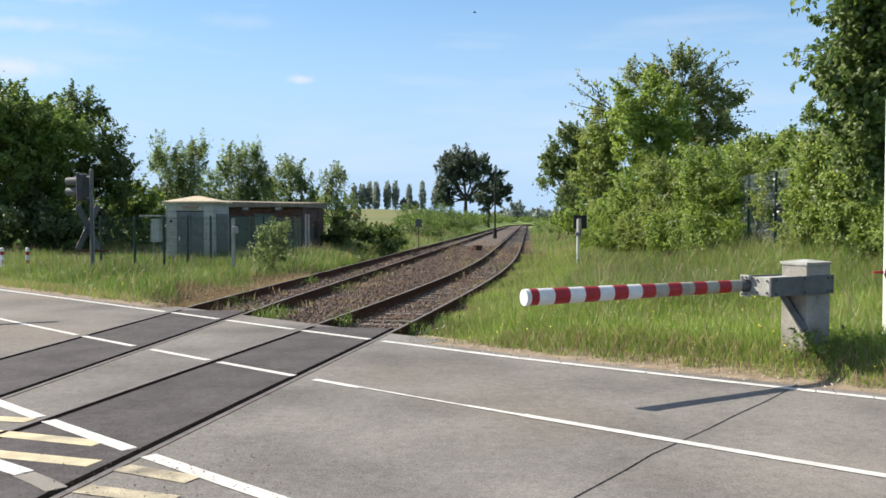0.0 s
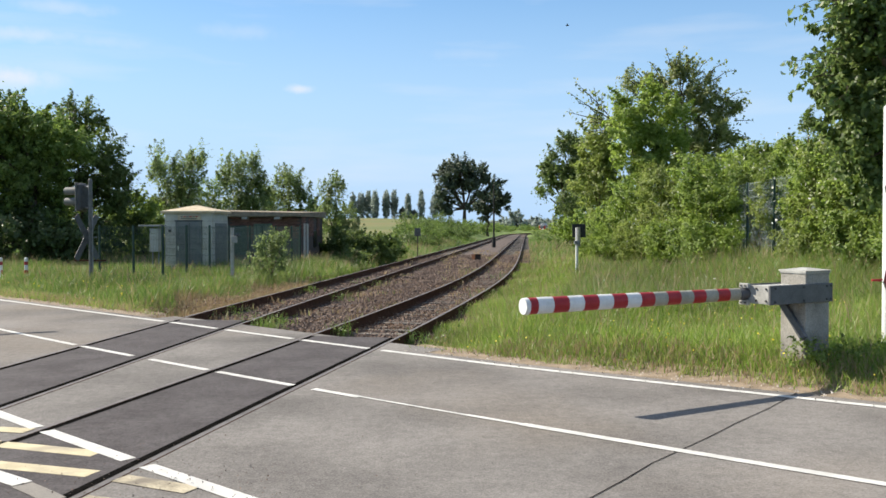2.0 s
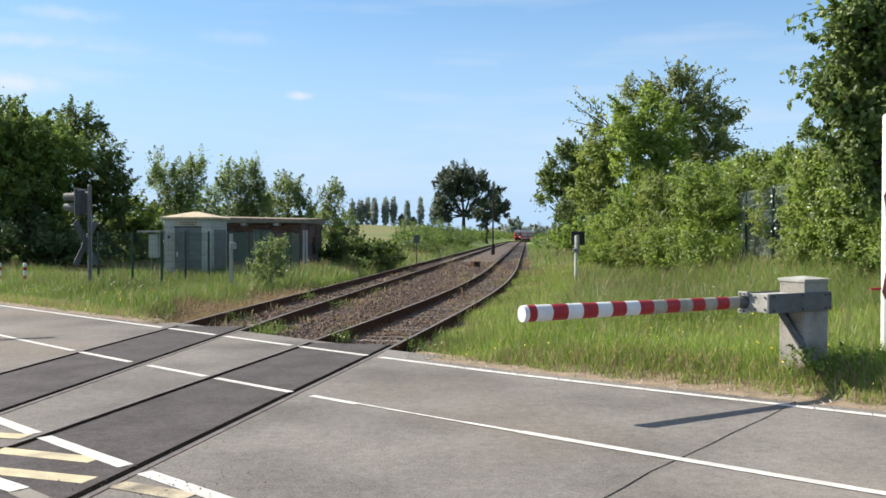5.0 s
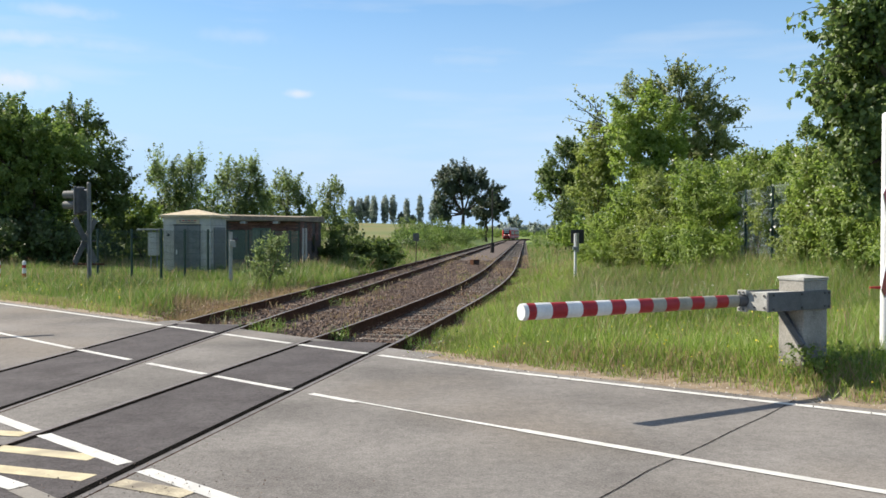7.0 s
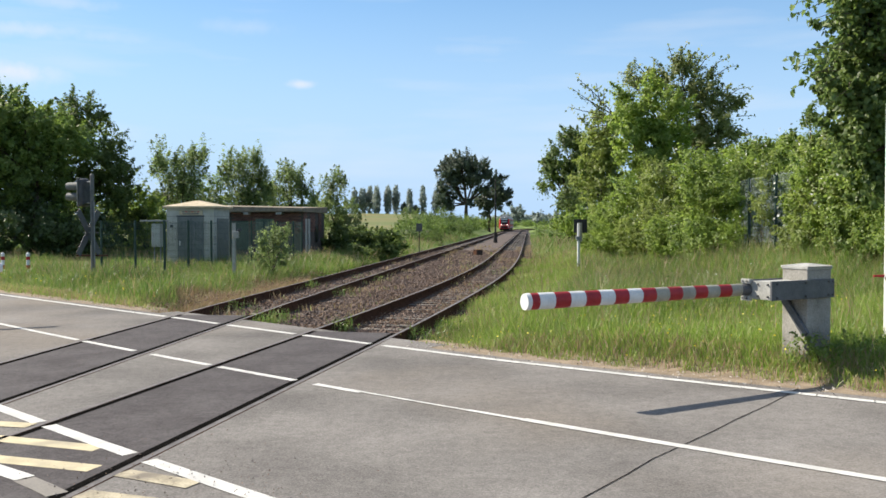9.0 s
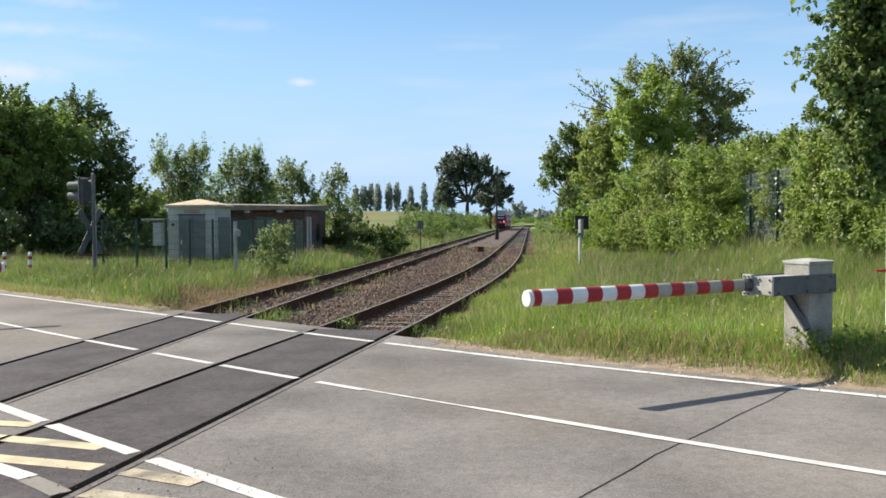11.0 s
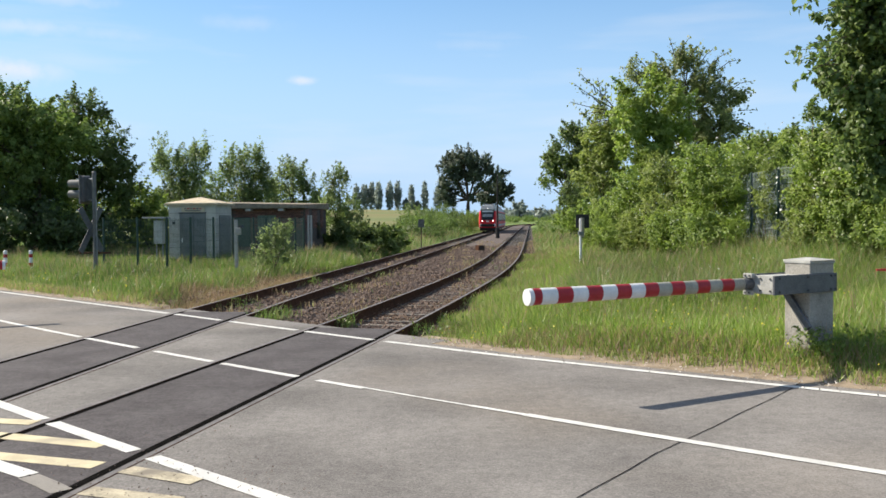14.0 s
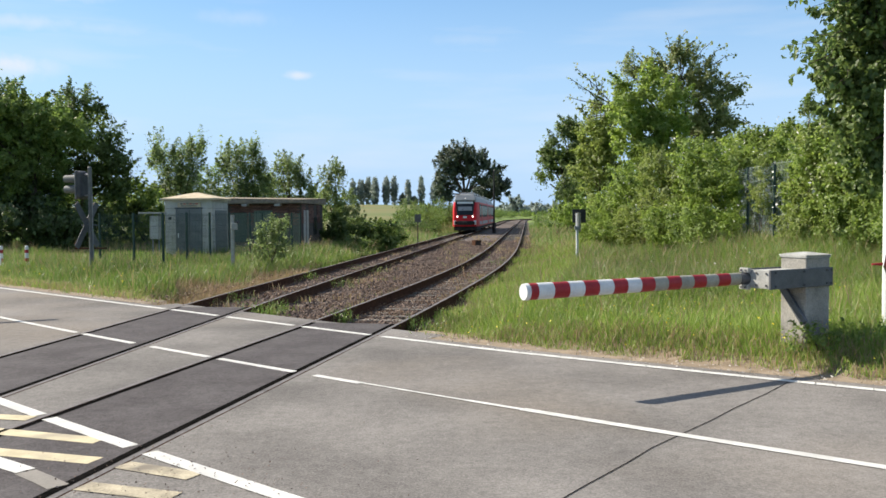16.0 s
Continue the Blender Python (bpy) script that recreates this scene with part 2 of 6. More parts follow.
# only for undergrowth in shade: the shade is in this colour
L_UNDERSHADE = leaf_mat("shade_dark_leaves", [(0.042, 0.074, 0.019), (0.066, 0.106, 0.027), (0.098, 0.144, 0.040)], 0.46)
# deep green foliage; on some plants it also carries shade in its colour
L_SHADE = leaf_mat("deep_green_shade_leaves", [(0.090, 0.138, 0.036), (0.132, 0.190, 0.048), (0.180, 0.245, 0.068)], 0.58)
L_MID = leaf_mat("mid_green_leaves", [(0.102, 0.165, 0.032), (0.170, 0.250, 0.050), (0.242, 0.322, 0.083)], 0.57)
L_LIGHT = leaf_mat("light_green_leaves", [(0.172, 0.255, 0.040), (0.248, 0.342, 0.062), (0.325, 0.412, 0.10)], 0.62)
L_YELLOW = leaf_mat("yellow_green_leaves", [(0.178, 0.238, 0.045), (0.252, 0.318, 0.072), (0.330, 0.375, 0.115)], 0.6)
L_OLIVE = leaf_mat("olive_brown_leaves", [(0.155, 0.198, 0.064), (0.218, 0.262, 0.090), (0.28, 0.295, 0.125)], 0.58)
L_LINDEN = leaf_mat("linden_leaves", [(0.085, 0.138, 0.034), (0.135, 0.198, 0.048), (0.21, 0.272, 0.085)], 0.55)
# dark oak greens, lightened and blued a little for haze
L_OAK = leaf_mat("hazed_oak_leaves", [(0.062, 0.086, 0.052), (0.086, 0.116, 0.066), (0.110, 0.142, 0.080)], 0.4)
# distance haze mixed into the base colour: pale, greyed greens
L_FAR_HAZED = leaf_mat("haze_paled_leaves", [(0.24, 0.285, 0.25), (0.28, 0.33, 0.285), (0.32, 0.365, 0.31)], 0.55)
L_GRASS = leaf_mat("meadow_grass", [(0.125, 0.218, 0.028), (0.192, 0.295, 0.042), (0.262, 0.350, 0.068), (0.35, 0.36, 0.13)], 0.54, 0.45)
L_MEADOW = leaf_mat("rough_meadow_grass", [(0.078, 0.152, 0.022), (0.124, 0.212, 0.036), (0.175, 0.248, 0.056), (0.235, 0.238, 0.092)], 0.5, 0.5)
L_STRAW = leaf_mat("seeding_grass", [(0.24, 0.21, 0.085), (0.34, 0.26, 0.14), (0.34, 0.22, 0.15)], 0.4, 0.6)
L_WILLOW = leaf_mat("grey_green_leaves", [(0.148, 0.208, 0.070), (0.208, 0.278, 0.094), (0.275, 0.342, 0.130)], 0.64)
L_DEAD = leaf_mat("withered_leaves", [(0.085, 0.048, 0.028), (0.14, 0.085, 0.05), (0.20, 0.135, 0.08)], 0.3, 0.7)
L_FLOWER = leaf_mat("white_blossom", [(0.6, 0.6, 0.5), (0.75, 0.75, 0.68)], 0.2)
L_BUTTER = leaf_mat("yellow_petals", [(0.65, 0.5, 0.03), (0.75, 0.62, 0.06)], 0.2)


# ---- mesh helpers ----
def flat_mesh(name, verts, faces, mats, index=None, smooth=False):
    """A mesh from arrays in which every face has the same number of corners."""
    me = bpy.data.meshes.new(name)
    verts, faces = np.asarray(verts, np.float32), np.asarray(faces, np.int32)
    k = faces.shape[1]
    me.vertices.add(len(verts))
    me.vertices.foreach_set("co", verts.ravel())
    me.loops.add(faces.size)
    me.loops.foreach_set("vertex_index", faces.ravel())
    me.polygons.add(len(faces))
    me.polygons.foreach_set("loop_start", np.arange(0, faces.size, k, dtype=np.int32))
    if index is not None:
        me.polygons.foreach_set("material_index", np.asarray(index, np.int32))
    me.polygons.foreach_set("use_smooth", np.full(len(faces), smooth))
    for m in mats if isinstance(mats, (list, tuple)) else [mats]:
        me.materials.append(m)
    me.update(calc_edges=True)
    return me


def part(name, bm, material, parent=None, label="", at=None, smooth=False):
    """Links a bmesh (or a mesh) as one object under a thing."""
    if isinstance(bm, bpy.types.Mesh):
        me = bm
    else:
        me = bpy.data.meshes.new(name)
        bmesh.ops.recalc_face_normals(bm, faces=bm.faces)
        bm.to_mesh(me)
        bm.free()
        for m in material if isinstance(material, (list, tuple)) else [material]:
            me.materials.append(m)
        if smooth:
            me.polygons.foreach_set("use_smooth", [True] * len(me.polygons))
    ob = new(name, me)
    if at is not None:
        ob.matrix_basis = at
    if parent is not None:
        ob.parent = parent
    if label:
        ob["label"] = label
    return ob


def empty(name, m, label, category, group="", kind=""):
    ob = new(name)
    ob.empty_display_size = 0.2
    ob.matrix_basis = m
    return tagged(ob, label, category, group, kind)


def box(bm, size, at=(0, 0, 0), bevel=0.0, rot=None):
    m = Matrix.Translation(at) @ (rot or Matrix()) @ Matrix.Diagonal((*size, 1))
    vs = bmesh.ops.create_cube(bm, size=1, matrix=m)["verts"]
    if bevel:
        es = list({e for v in vs for e in v.link_edges})
        bmesh.ops.bevel(bm, geom=es, offset=bevel, segments=2, affect="EDGES", profile=0.5)
    return bm


def rod(bm, a, b, r1, r2=None, seg=10):
    a, b = Vector(a), Vector(b)
    d = b - a
    m = Matrix.Translation((a + b) / 2) @ d.to_track_quat("Z", "Y").to_matrix().to_4x4()
    bmesh.ops.create_cone(bm, cap_ends=True, segments=seg, radius1=r1, radius2=r1 if r2 is None else r2, depth=d.length, matrix=m)
    return bm


def bmbox(size, at=(0, 0, 0), bevel=0.0, rot=None):
    return box(bmesh.new(), size, at, bevel, rot)


def bmrod(a, b, r1, r2=None, seg=10):
    return rod(bmesh.new(), a, b, r1, r2, seg)


def smooth_step(a, b, x):
    t = np.clip((np.asarray(x, float) - a) / (b - a), 0, 1)
    return t * t * (3 - 2 * t)


# ---- plan: road, tracks, terrain ----
U, N = np.array((0.7547, -0.6561)), np.array((0.6561, 0.7547))


def road_mid(s):
    """Offset of the road's centre line, along the road."""
    q = np.clip(np.abs(np.asarray(s, float) + 8.5), 0, None)
    return 6.53 + np.where(q < 9, 0.0035 * q * q, 0.0035 * 81 + 0.063 * (q - 9))


def on_road(s, d):
    """World x, y at s along the road and d past its centre line."""
    d = road_mid(s) + d
    return s * U[0] + d * N[0], s * U[1] + d * N[1]


def road_coords(x, y):
    s = x * U[0] + y * U[1]
    return s, x * N[0] + y * N[1] - road_mid(s)


def left_x(y):
    y = np.asarray(y, float)
    return -6.35 + 0.0975 * y + 0.02 + 0.019 * np.maximum(20 - y, 0) + 0.00062 * np.clip(y - 245, 0, 400) ** 2


def right_x(y):
    y = np.asarray(y, float)
    a, b = -4.49 + 0.2035 * y, -1.35 + 0.0975 * y
    k = 0.7
    return a + 0.06 - 0.028 * smooth_step(15, 9, y) - k * np.log1p(np.exp(np.minimum((a - b) / k, 500)))  + 0.00062 * np.clip(y - 245, 0, 400) ** 2


FAR_EDGE, NEAR_EDGE = 2.73, -2.975


def far_d(s):
    """The far edge line's offset: the road widens a little past the crossing."""
    return FAR_EDGE + 0.045 * np.clip(s + 7, 0, 6) - 0.04 * np.clip(-15 - s, 0, 9)



def ground_z(x, y):
    x, y = np.asarray(x, float), np.asarray(y, float)
    s, d = road_coords(x, y)
    past = d - far_d(s) - 0.5
    r = x - right_x(np.maximum(y, 8)) - 1.9
    l = left_x(np.maximum(y, 8)) - 1.9 - x
    z = np.full(x.shape, -0.03)
    beyond = smooth_step(0.0, 1.0, past)
    z = z + beyond * (0.26 * smooth_step(0.3, 2.5, r) + 0.68 * smooth_step(2.5, 8.0, r) * smooth_step(2, 14, past))
    bed = np.minimum(smooth_step(0.9, -0.1, r), smooth_step(0.9, -0.1, l))
    z = z - 0.33 * beyond * bed
    z = z + smooth_step(60, 110, y) * smooth_step(0.8, 4.0, l) * 1.1
    z = z + smooth_step(70, 300, y) * smooth_step(12, -8, x - 0.01 * (y - 190)) * smooth_step(3, 12, l) * 3.9
    z = z + beyond * smooth_step(8, 40, np.minimum(np.abs(r), np.abs(l))) * 0.25 * np.sin(x * 0.21) * np.sin(y * 0.17)
    return z


def under_verge(x, y):
    """The ground sheet, a little lower where the verge lies on it."""
    s, d = road_coords(x, y)
    e = d - far_d(s)
    return ground_z(x, y) - 0.09 * smooth_step(-0.6, -0.2, e) * smooth_step(1.15, 0.75, e)


def axis(lo, hi, fine_lo, fine_hi, step, grow=1.13):
    v = list(np.arange(fine_lo, fine_hi + 1e-6, step))
    g, p = step, fine_hi
    while p < hi:
        g *= grow
        p += g
        v.append(p)
    g, p = step, fine_lo
    while p > lo:
        g *= grow
        p -= g
        v.insert(0, p)
    return np.array(v)


def grid_mesh(name, xs, ys, fn, material):
    X, Y = np.meshgrid(xs, ys)
    V = np.c_[X.ravel(), Y.ravel(), fn(X.ravel(), Y.ravel())]
    nx, ny = len(xs), len(ys)
    i = (np.arange(ny - 1)[:, None] * nx + np.arange(nx - 1)[None, :]).ravel()
    return flat_mesh(name, V, np.c_[i, i + 1, i + nx + 1, i + nx], material, smooth=True)


ground = new("ground", grid_mesh("ground", axis(-2600, 2600, -26, 22, 0.5), axis(-600, 4200, 0, 70, 0.5), under_verge, M_SOIL))
tagged(ground, "green summer meadow ground rising gently beside the railway", "ground", kind="structure")


def strip(name, s0, s1, d0, d1, z, material, label, category="road marking", step=0.4, group="", parent=None):
    """A slab that lies along the road between two offsets."""
    n = max(2, int(abs(s1 - s0) / step) + 1)
    s = np.linspace(s0, s1, n)
    more = far_d(s) - FAR_EDGE if d1 > 2 else 0
    ax, ay = on_road(s, np.full(n, d0) + (more if d0 > 2 else 0))
    bx, by = on_road(s, np.full(n, d1) + more)
    V = np.r_[np.c_[ax, ay, np.full(n, z)], np.c_[bx, by, np.full(n, z)]]
    i = np.arange(n - 1)
    ob = new(name, flat_mesh(name, V, np.c_[i, i + 1, i + n + 1, i + n], material))
    return tagged(ob, label, category, group, "structure")


strip("road", -160, 60, -9.5, FAR_EDGE + 0.28, 0.0, M_ASPHALT, "worn grey asphalt country road across the tracks", "road", 0.5)


def rail_path(fx, y0, y1):
    ys = np.r_[np.arange(y0, min(60, y1), 0.5), np.arange(60, y1, 5.0)]
    return np.c_[fx(ys), ys]


def offset_path(p, d):
    t = np.gradient(p, axis=0)
    t /= np.linalg.norm(t, axis=1)[:, None]
    return p + np.c_[t[:, 1], -t[:, 0]] * d


PROFILE = [(-0.062, -0.205), (0.062, -0.205), (0.062, -0.192), (0.012, -0.175), (0.010, -0.045), (0.034, -0.034), (0.036, -0.006), (0.028, 0.0),
           (-0.028, 0.0), (-0.036, -0.006), (-0.034, -0.034), (-0.010, -0.045), (-0.012, -0.175), (-0.062, -0.192)]


def sweep(path, profile, z, mats, top=()):
    t = np.gradient(path, axis=0)
    t /= np.linalg.norm(t, axis=1)[:, None]
    r = np.c_[t[:, 1], -t[:, 0]]
    k, n = len(profile), len(path)
    V = np.array([[(*(path[i] + r[i] * px), z + pz) for px, pz in profile] for i in range(n)]).reshape(-1, 3)
    a = (np.arange(n - 1)[:, None] * k + np.arange(k)[None, :]).ravel()
    b = (np.arange(n - 1)[:, None] * k + (np.arange(k)[None, :] + 1) % k).ravel()
    idx = np.isin(np.tile(np.arange(k), n - 1), top).astype(int)
    return flat_mesh("rail", V, np.c_[a, b, b + k, a + k], mats, idx)


def ribbon(path, d0, d1, z):
    a, b = offset_path(path, d0), offset_path(path, d1)
    n = len(path)
    V = np.r_[np.c_[a, np.full(n, z)], np.c_[b, np.full(n, z)]]
    i = np.arange(n - 1)
    return V, np.c_[i, i + 1, i + n + 1, i + n]


GAUGE = 1.545


def make_track(fx, label, y_far):
    t = empty("railway_track", pose(0, 0, 0), label, "railway track", "railway tracks")
    p = rail_path(fx, -14, y_far)
    for side in (-1, 1):
        part("rail", sweep(offset_path(p, side * GAUGE / 2), PROFILE, 0.006, [M_RAIL_SIDE, M_RAIL_TOP], (7,)), None, t, "rusty steel rail")
    # sleepers past the road
    sl = flat_mesh("sleeper", *sleeper_data(), M_SLEEPER)
    y, count = 8.0, 0
    while y < 175 and count < 270:
        x = float(fx(y))
        d = road_coords(x, y)[1]
        if d > FAR_EDGE + 1.2:
            ang = -math.degrees(math.atan2(float(fx(y + 0.5) - fx(y - 0.5)), 1.0))
            part("sleeper", sl, None, t, at=pose(x, y, -0.282 - (0.016 if fx is left_x else 0.0) + random.uniform(-0.012, 0.012), 0, 0, ang + random.uniform(-1, 1)))
            count += 1
        y += 0.63
    return t


def sleeper_data():
    w, d, h = 1.28, 0.125, 0.075
    V = [(sx * w, sy * d * k, sz * h) for sz, k in ((-1, 1.0), (1, 0.85)) for sx in (-1, 1) for sy in (-1, 1)]
    F = [(0, 1, 3, 2), (4, 6, 7, 5), (0, 4, 5, 1), (2, 3, 7, 6), (0, 2, 6, 4), (1, 5, 7, 3)]
    return V, F


make_track(left_x, "rusty main railway track on stone ballast crossing the road", 700)
make_track(right_x, "rusty siding railway track on weedy ballast crossing the road", 330)


def cut_path(fx, d0, d1):
    """The stretch of a track between two offsets from the road's centre."""
    ys = np.arange(-10, 30, 0.1)
    xs = fx(ys)
    d = road_coords(xs, ys)[1]
    k = (d > d0) & (d < d1)
    return np.c_[xs[k], ys[k]]


for fx, nm in ((left_x, "main"), (right_x, "siding")):
    p = cut_path(fx, -9, FAR_EDGE + 0.85)
    V, F = ribbon(p, -GAUGE / 2 + 0.036, GAUGE / 2 - 0.036, 0.003)
    tagged(new("crossing_surface", flat_mesh("crossing_surface", V, F, M_PANEL)), "dark smooth asphalt between the crossing rails", "crossing", "crossing surfaces", "structure")
    # uncut gap: a flat strip whose black stands for the shade inside
    for side in (-1, 1):
        a, b = sorted((side * (GAUGE / 2 - 0.036), side * (GAUGE / 2 - 0.118)))
        V, F = ribbon(p, a, b, 0.0055)
        tagged(new("flangeway", flat_mesh("flangeway", V, F, M_GAP)), "flat black strip for the shade in the flangeway gap", "crossing", "flangeways", "structure")

# ballast bed
ys = np.r_[np.arange(9, 60, 0.7), np.arange(60, 420, 6)]
cols = np.linspace(0, 1, 15)
Yg = np.repeat(ys, 15)
lo, hi = left_x(ys) - 2.1, right_x(ys) + 1.9
Xg = (lo[:, None] + (hi - lo)[:, None] * cols).ravel()
Zg = -0.228 - 0.13 * np.maximum(smooth_step(0.14, 0, np.tile(cols, len(ys))), smooth_step(0.86, 1, np.tile(cols, len(ys))))
keep = road_coords(Xg, Yg)[1] > FAR_EDGE + 0.2
Zg = np.where(keep, Zg, -0.35)
i = (np.arange(len(ys) - 1)[:, None] * 15 + np.arange(14)[None, :]).ravel()
tagged(new("track_bed", flat_mesh("track_bed", np.c_[Xg, Yg, Zg], np.c_[i, i + 1, i + 16, i + 15], M_BALLAST, smooth=True)),
       "brown stone ballast bed under the rusty tracks", "track bed", kind="structure")

# markings
WH = "white painted road marking on grey asphalt"


def line(d, w, pieces, material=M_LINE, name="edge_line"):
    for s0, s1 in pieces:
        strip(name, s0, s1, d - w / 2, d + w / 2, 0.0065, material, WH, "road marking", group="road markings")


line(FAR_EDGE, 0.12, [(-120, -15.45), (-15.2, -13.6), (-13.3, -11.35), (-11.12, -9.53), (-9.25, 45)])
line(-0.02, 0.10, [(-120, -13.38), (-13.15, -11.58), (-11.08, -9.68), (-9.45, -7.96), (-7.6, -6.85)], name="centre_line")
line(0.0, 0.044, [(-6.85, -5.4)], name="centre_line")
line(0.005, 0.066, [(-5.4, -4.75)], name="centre_line")
line(0.01, 0.108, [(-4.75, 45)], name="centre_line")

def slant_line(s0, s1, width):
    """The near edge line, which bears slowly away from the centre line."""
    sv = np.linspace(s0, s1, max(3, int((s1 - s0) / 0.5)))
    V, F = ribbon(np.c_[on_road(sv, NEAR_EDGE - 0.03 * np.clip(sv + 6.7, -6, 12))], -width / 2, width / 2, 0.0065)
    tagged(new("edge_line", flat_mesh("edge_line", V, F, M_LINE)), WH, "road marking", "road markings", "structure")


for s0, s1 in ((-60, -8.05), (-7.85, -6.38), (-6.1, 25)):
    slant_line(s0, s1, 0.135)



def slab(name, pts, width, z, material, label, category="road marking", group=""):
    """A ribbon along world points, on the road."""
    p = np.array(pts, float)
    V, F = ribbon(p, -width / 2, width / 2, z)
    return tagged(new(name, flat_mesh(name, V, F, material)), label, category, group, "structure")


HATCH = "pale yellow hatch stripe painted on the asphalt"
for a, b in (((-4.5, 8.03), (-3.73, 7.87)), ((-4.4, 7.6), (-2.79, 7.05)), ((-4.3, 7.0), (-2.6, 6.47)), ((-2.36, 6.36), (-1.74, 6.06)), ((-2.45, 5.86), (-1.75, 5.62))):
    slab("hatch_stripe", [a, ((a[0] + b[0]) / 2, (a[1] + b[1]) / 2), b], 0.18, 0.006, M_FADED if a[0] > -2.5 else M_YELLOW, HATCH, group="hatch stripes")
slab("edge_line", [(-4.5, 7.32), (-3.6, 6.66), (-3.0, 6.22)], 0.15, 0.0075, M_LINE, WH, group="road markings")
slab("edge_line", [(-2.99, 6.19), (-2.78, 6.01), (-2.6, 5.84)], 0.15, 0.0075, M_OLD, "worn pale road marking on dark asphalt", group="road markings")
crack = [(3.9, 9.6), (3.697, 9.32), (3.25, 8.74), (2.72, 8.10), (2.34, 7.6), (1.94, 7.11), (1.62, 6.72), (1.34, 6.31), (0.92, 5.75), (0.6, 5.3)]
crack = [(x + 0.008 * math.sin(7 * i), y) for i, (x, y) in enumerate(crack)]
slab("tar_seam", crack, 0.010, 0.0045, M_GAP, "dark tar seam across the grey road", "road seam")
sv = np.r_[np.arange(-120, -30, 2.0), np.arange(-30, 10, 0.25), np.arange(10, 45, 2.0)]
Sv, Dv = np.meshgrid(sv, np.linspace(0.14, 0.95, 9))
Dv = far_d(Sv) + Dv * (1 + 0.12 * np.sin(Sv * 2.3) * (Dv > 1))
xv, yv = on_road(Sv.ravel(), Dv.ravel())
between = (xv > left_x(yv) - 1.5) & (xv < right_x(yv) + 1.3)
zv = np.where(between, -0.3, 0) + np.maximum(-0.004, ground_z(xv, yv) + 0.012 + 0.012 * np.sin(xv * 9) * np.sin(yv * 8))
nv = len(sv)
i = (np.arange(8)[:, None] * nv + np.arange(nv - 1)[None, :]).ravel()
tagged(new("road_verge", flat_mesh("road_verge", np.c_[xv, yv, zv], np.c_[i, i + 1, i + nv + 1, i + nv], M_DIRT, smooth=True)), "sandy dirt verge along the road edge", "verge", kind="structure")
strip("road_apron", -16.2, -8.6, FAR_EDGE + 0.2, FAR_EDGE + 0.72, 0.0015, M_ASPHALT, "worn asphalt edge between the two tracks", "road", 0.4)
fx, fy = axis(-160, -6.5, -60, -9, 2.5), axis(76, 260, 84, 250, 4.0)
tagged(new("crop_field", grid_mesh("crop_field", fx, fy, lambda x, y: ground_z(x, y) + 0.12, M_FIELD)), "ripening tan and green field on the hill", "field", kind="structure")

rng = np.random.default_rng(5)


# ---- foliage ----
def cards(centres, size, jitter=0.35, aspect=0.62, out=None):
    """Kite-shaped leaves round their centres, turned at random or mostly outwards and up."""
    n = len(centres)
    nor = rng.normal(size=(n, 3))
    nor /= np.linalg.norm(nor, axis=1)[:, None] + 1e-9
    if out is not None:
        nor = nor * 0.75 + out * 0.75 + np.array((0, 0, 0.45))
    a = np.cross(nor, rng.normal(size=(n, 3)))
    a /= np.linalg.norm(a, axis=1)[:, None] + 1e-9
    b = np.cross(a, nor)
    b /= np.linalg.norm(b, axis=1)[:, None] + 1e-9
    s = (size * (1 + jitter * rng.uniform(-1, 1, n)))[:, None]
    a, b = a * s * 0.5, b * s * 0.5 * aspect
    V = np.stack([centres - a, centres + b - a * 0.1, centres + a, centres - b - a * 0.1], 1).reshape(-1, 3)
    return V, np.arange(4 * n).reshape(n, 4)


def broad_leaves(centres, size, jitter=0.3, droop=0.5):
    """Heart-shaped leaves folded along the midrib, hanging by their stalks."""
    n = len(centres)
    a = rng.normal(size=(n, 3)) + np.array((0, 0, -droop * 2))
    a /= np.linalg.norm(a, axis=1)[:, None] + 1e-9
    nor = np.cross(a, rng.normal(size=(n, 3)))
    nor /= np.linalg.norm(nor, axis=1)[:, None] + 1e-9
    b = np.cross(a, nor)
    s = (size * (1 + jitter * rng.uniform(-1, 1, n)))[:, None]
    a, b, nor = a * s, b * s, nor * s
    V = np.stack([centres, centres + b * 0.42 - a * 0.08 + nor * 0.08, centres + b * 0.40 + a * 0.45 + nor * 0.10, centres + a * 0.98,
                  centres - b * 0.40 + a * 0.45 + nor * 0.10, centres - b * 0.42 - a * 0.08 + nor * 0.08], 1).reshape(-1, 3)
    k = np.arange(n)[:, None] * 6
    return V, np.concatenate([k + [0, 1, 2, 3], k + [0, 3, 4, 5]])


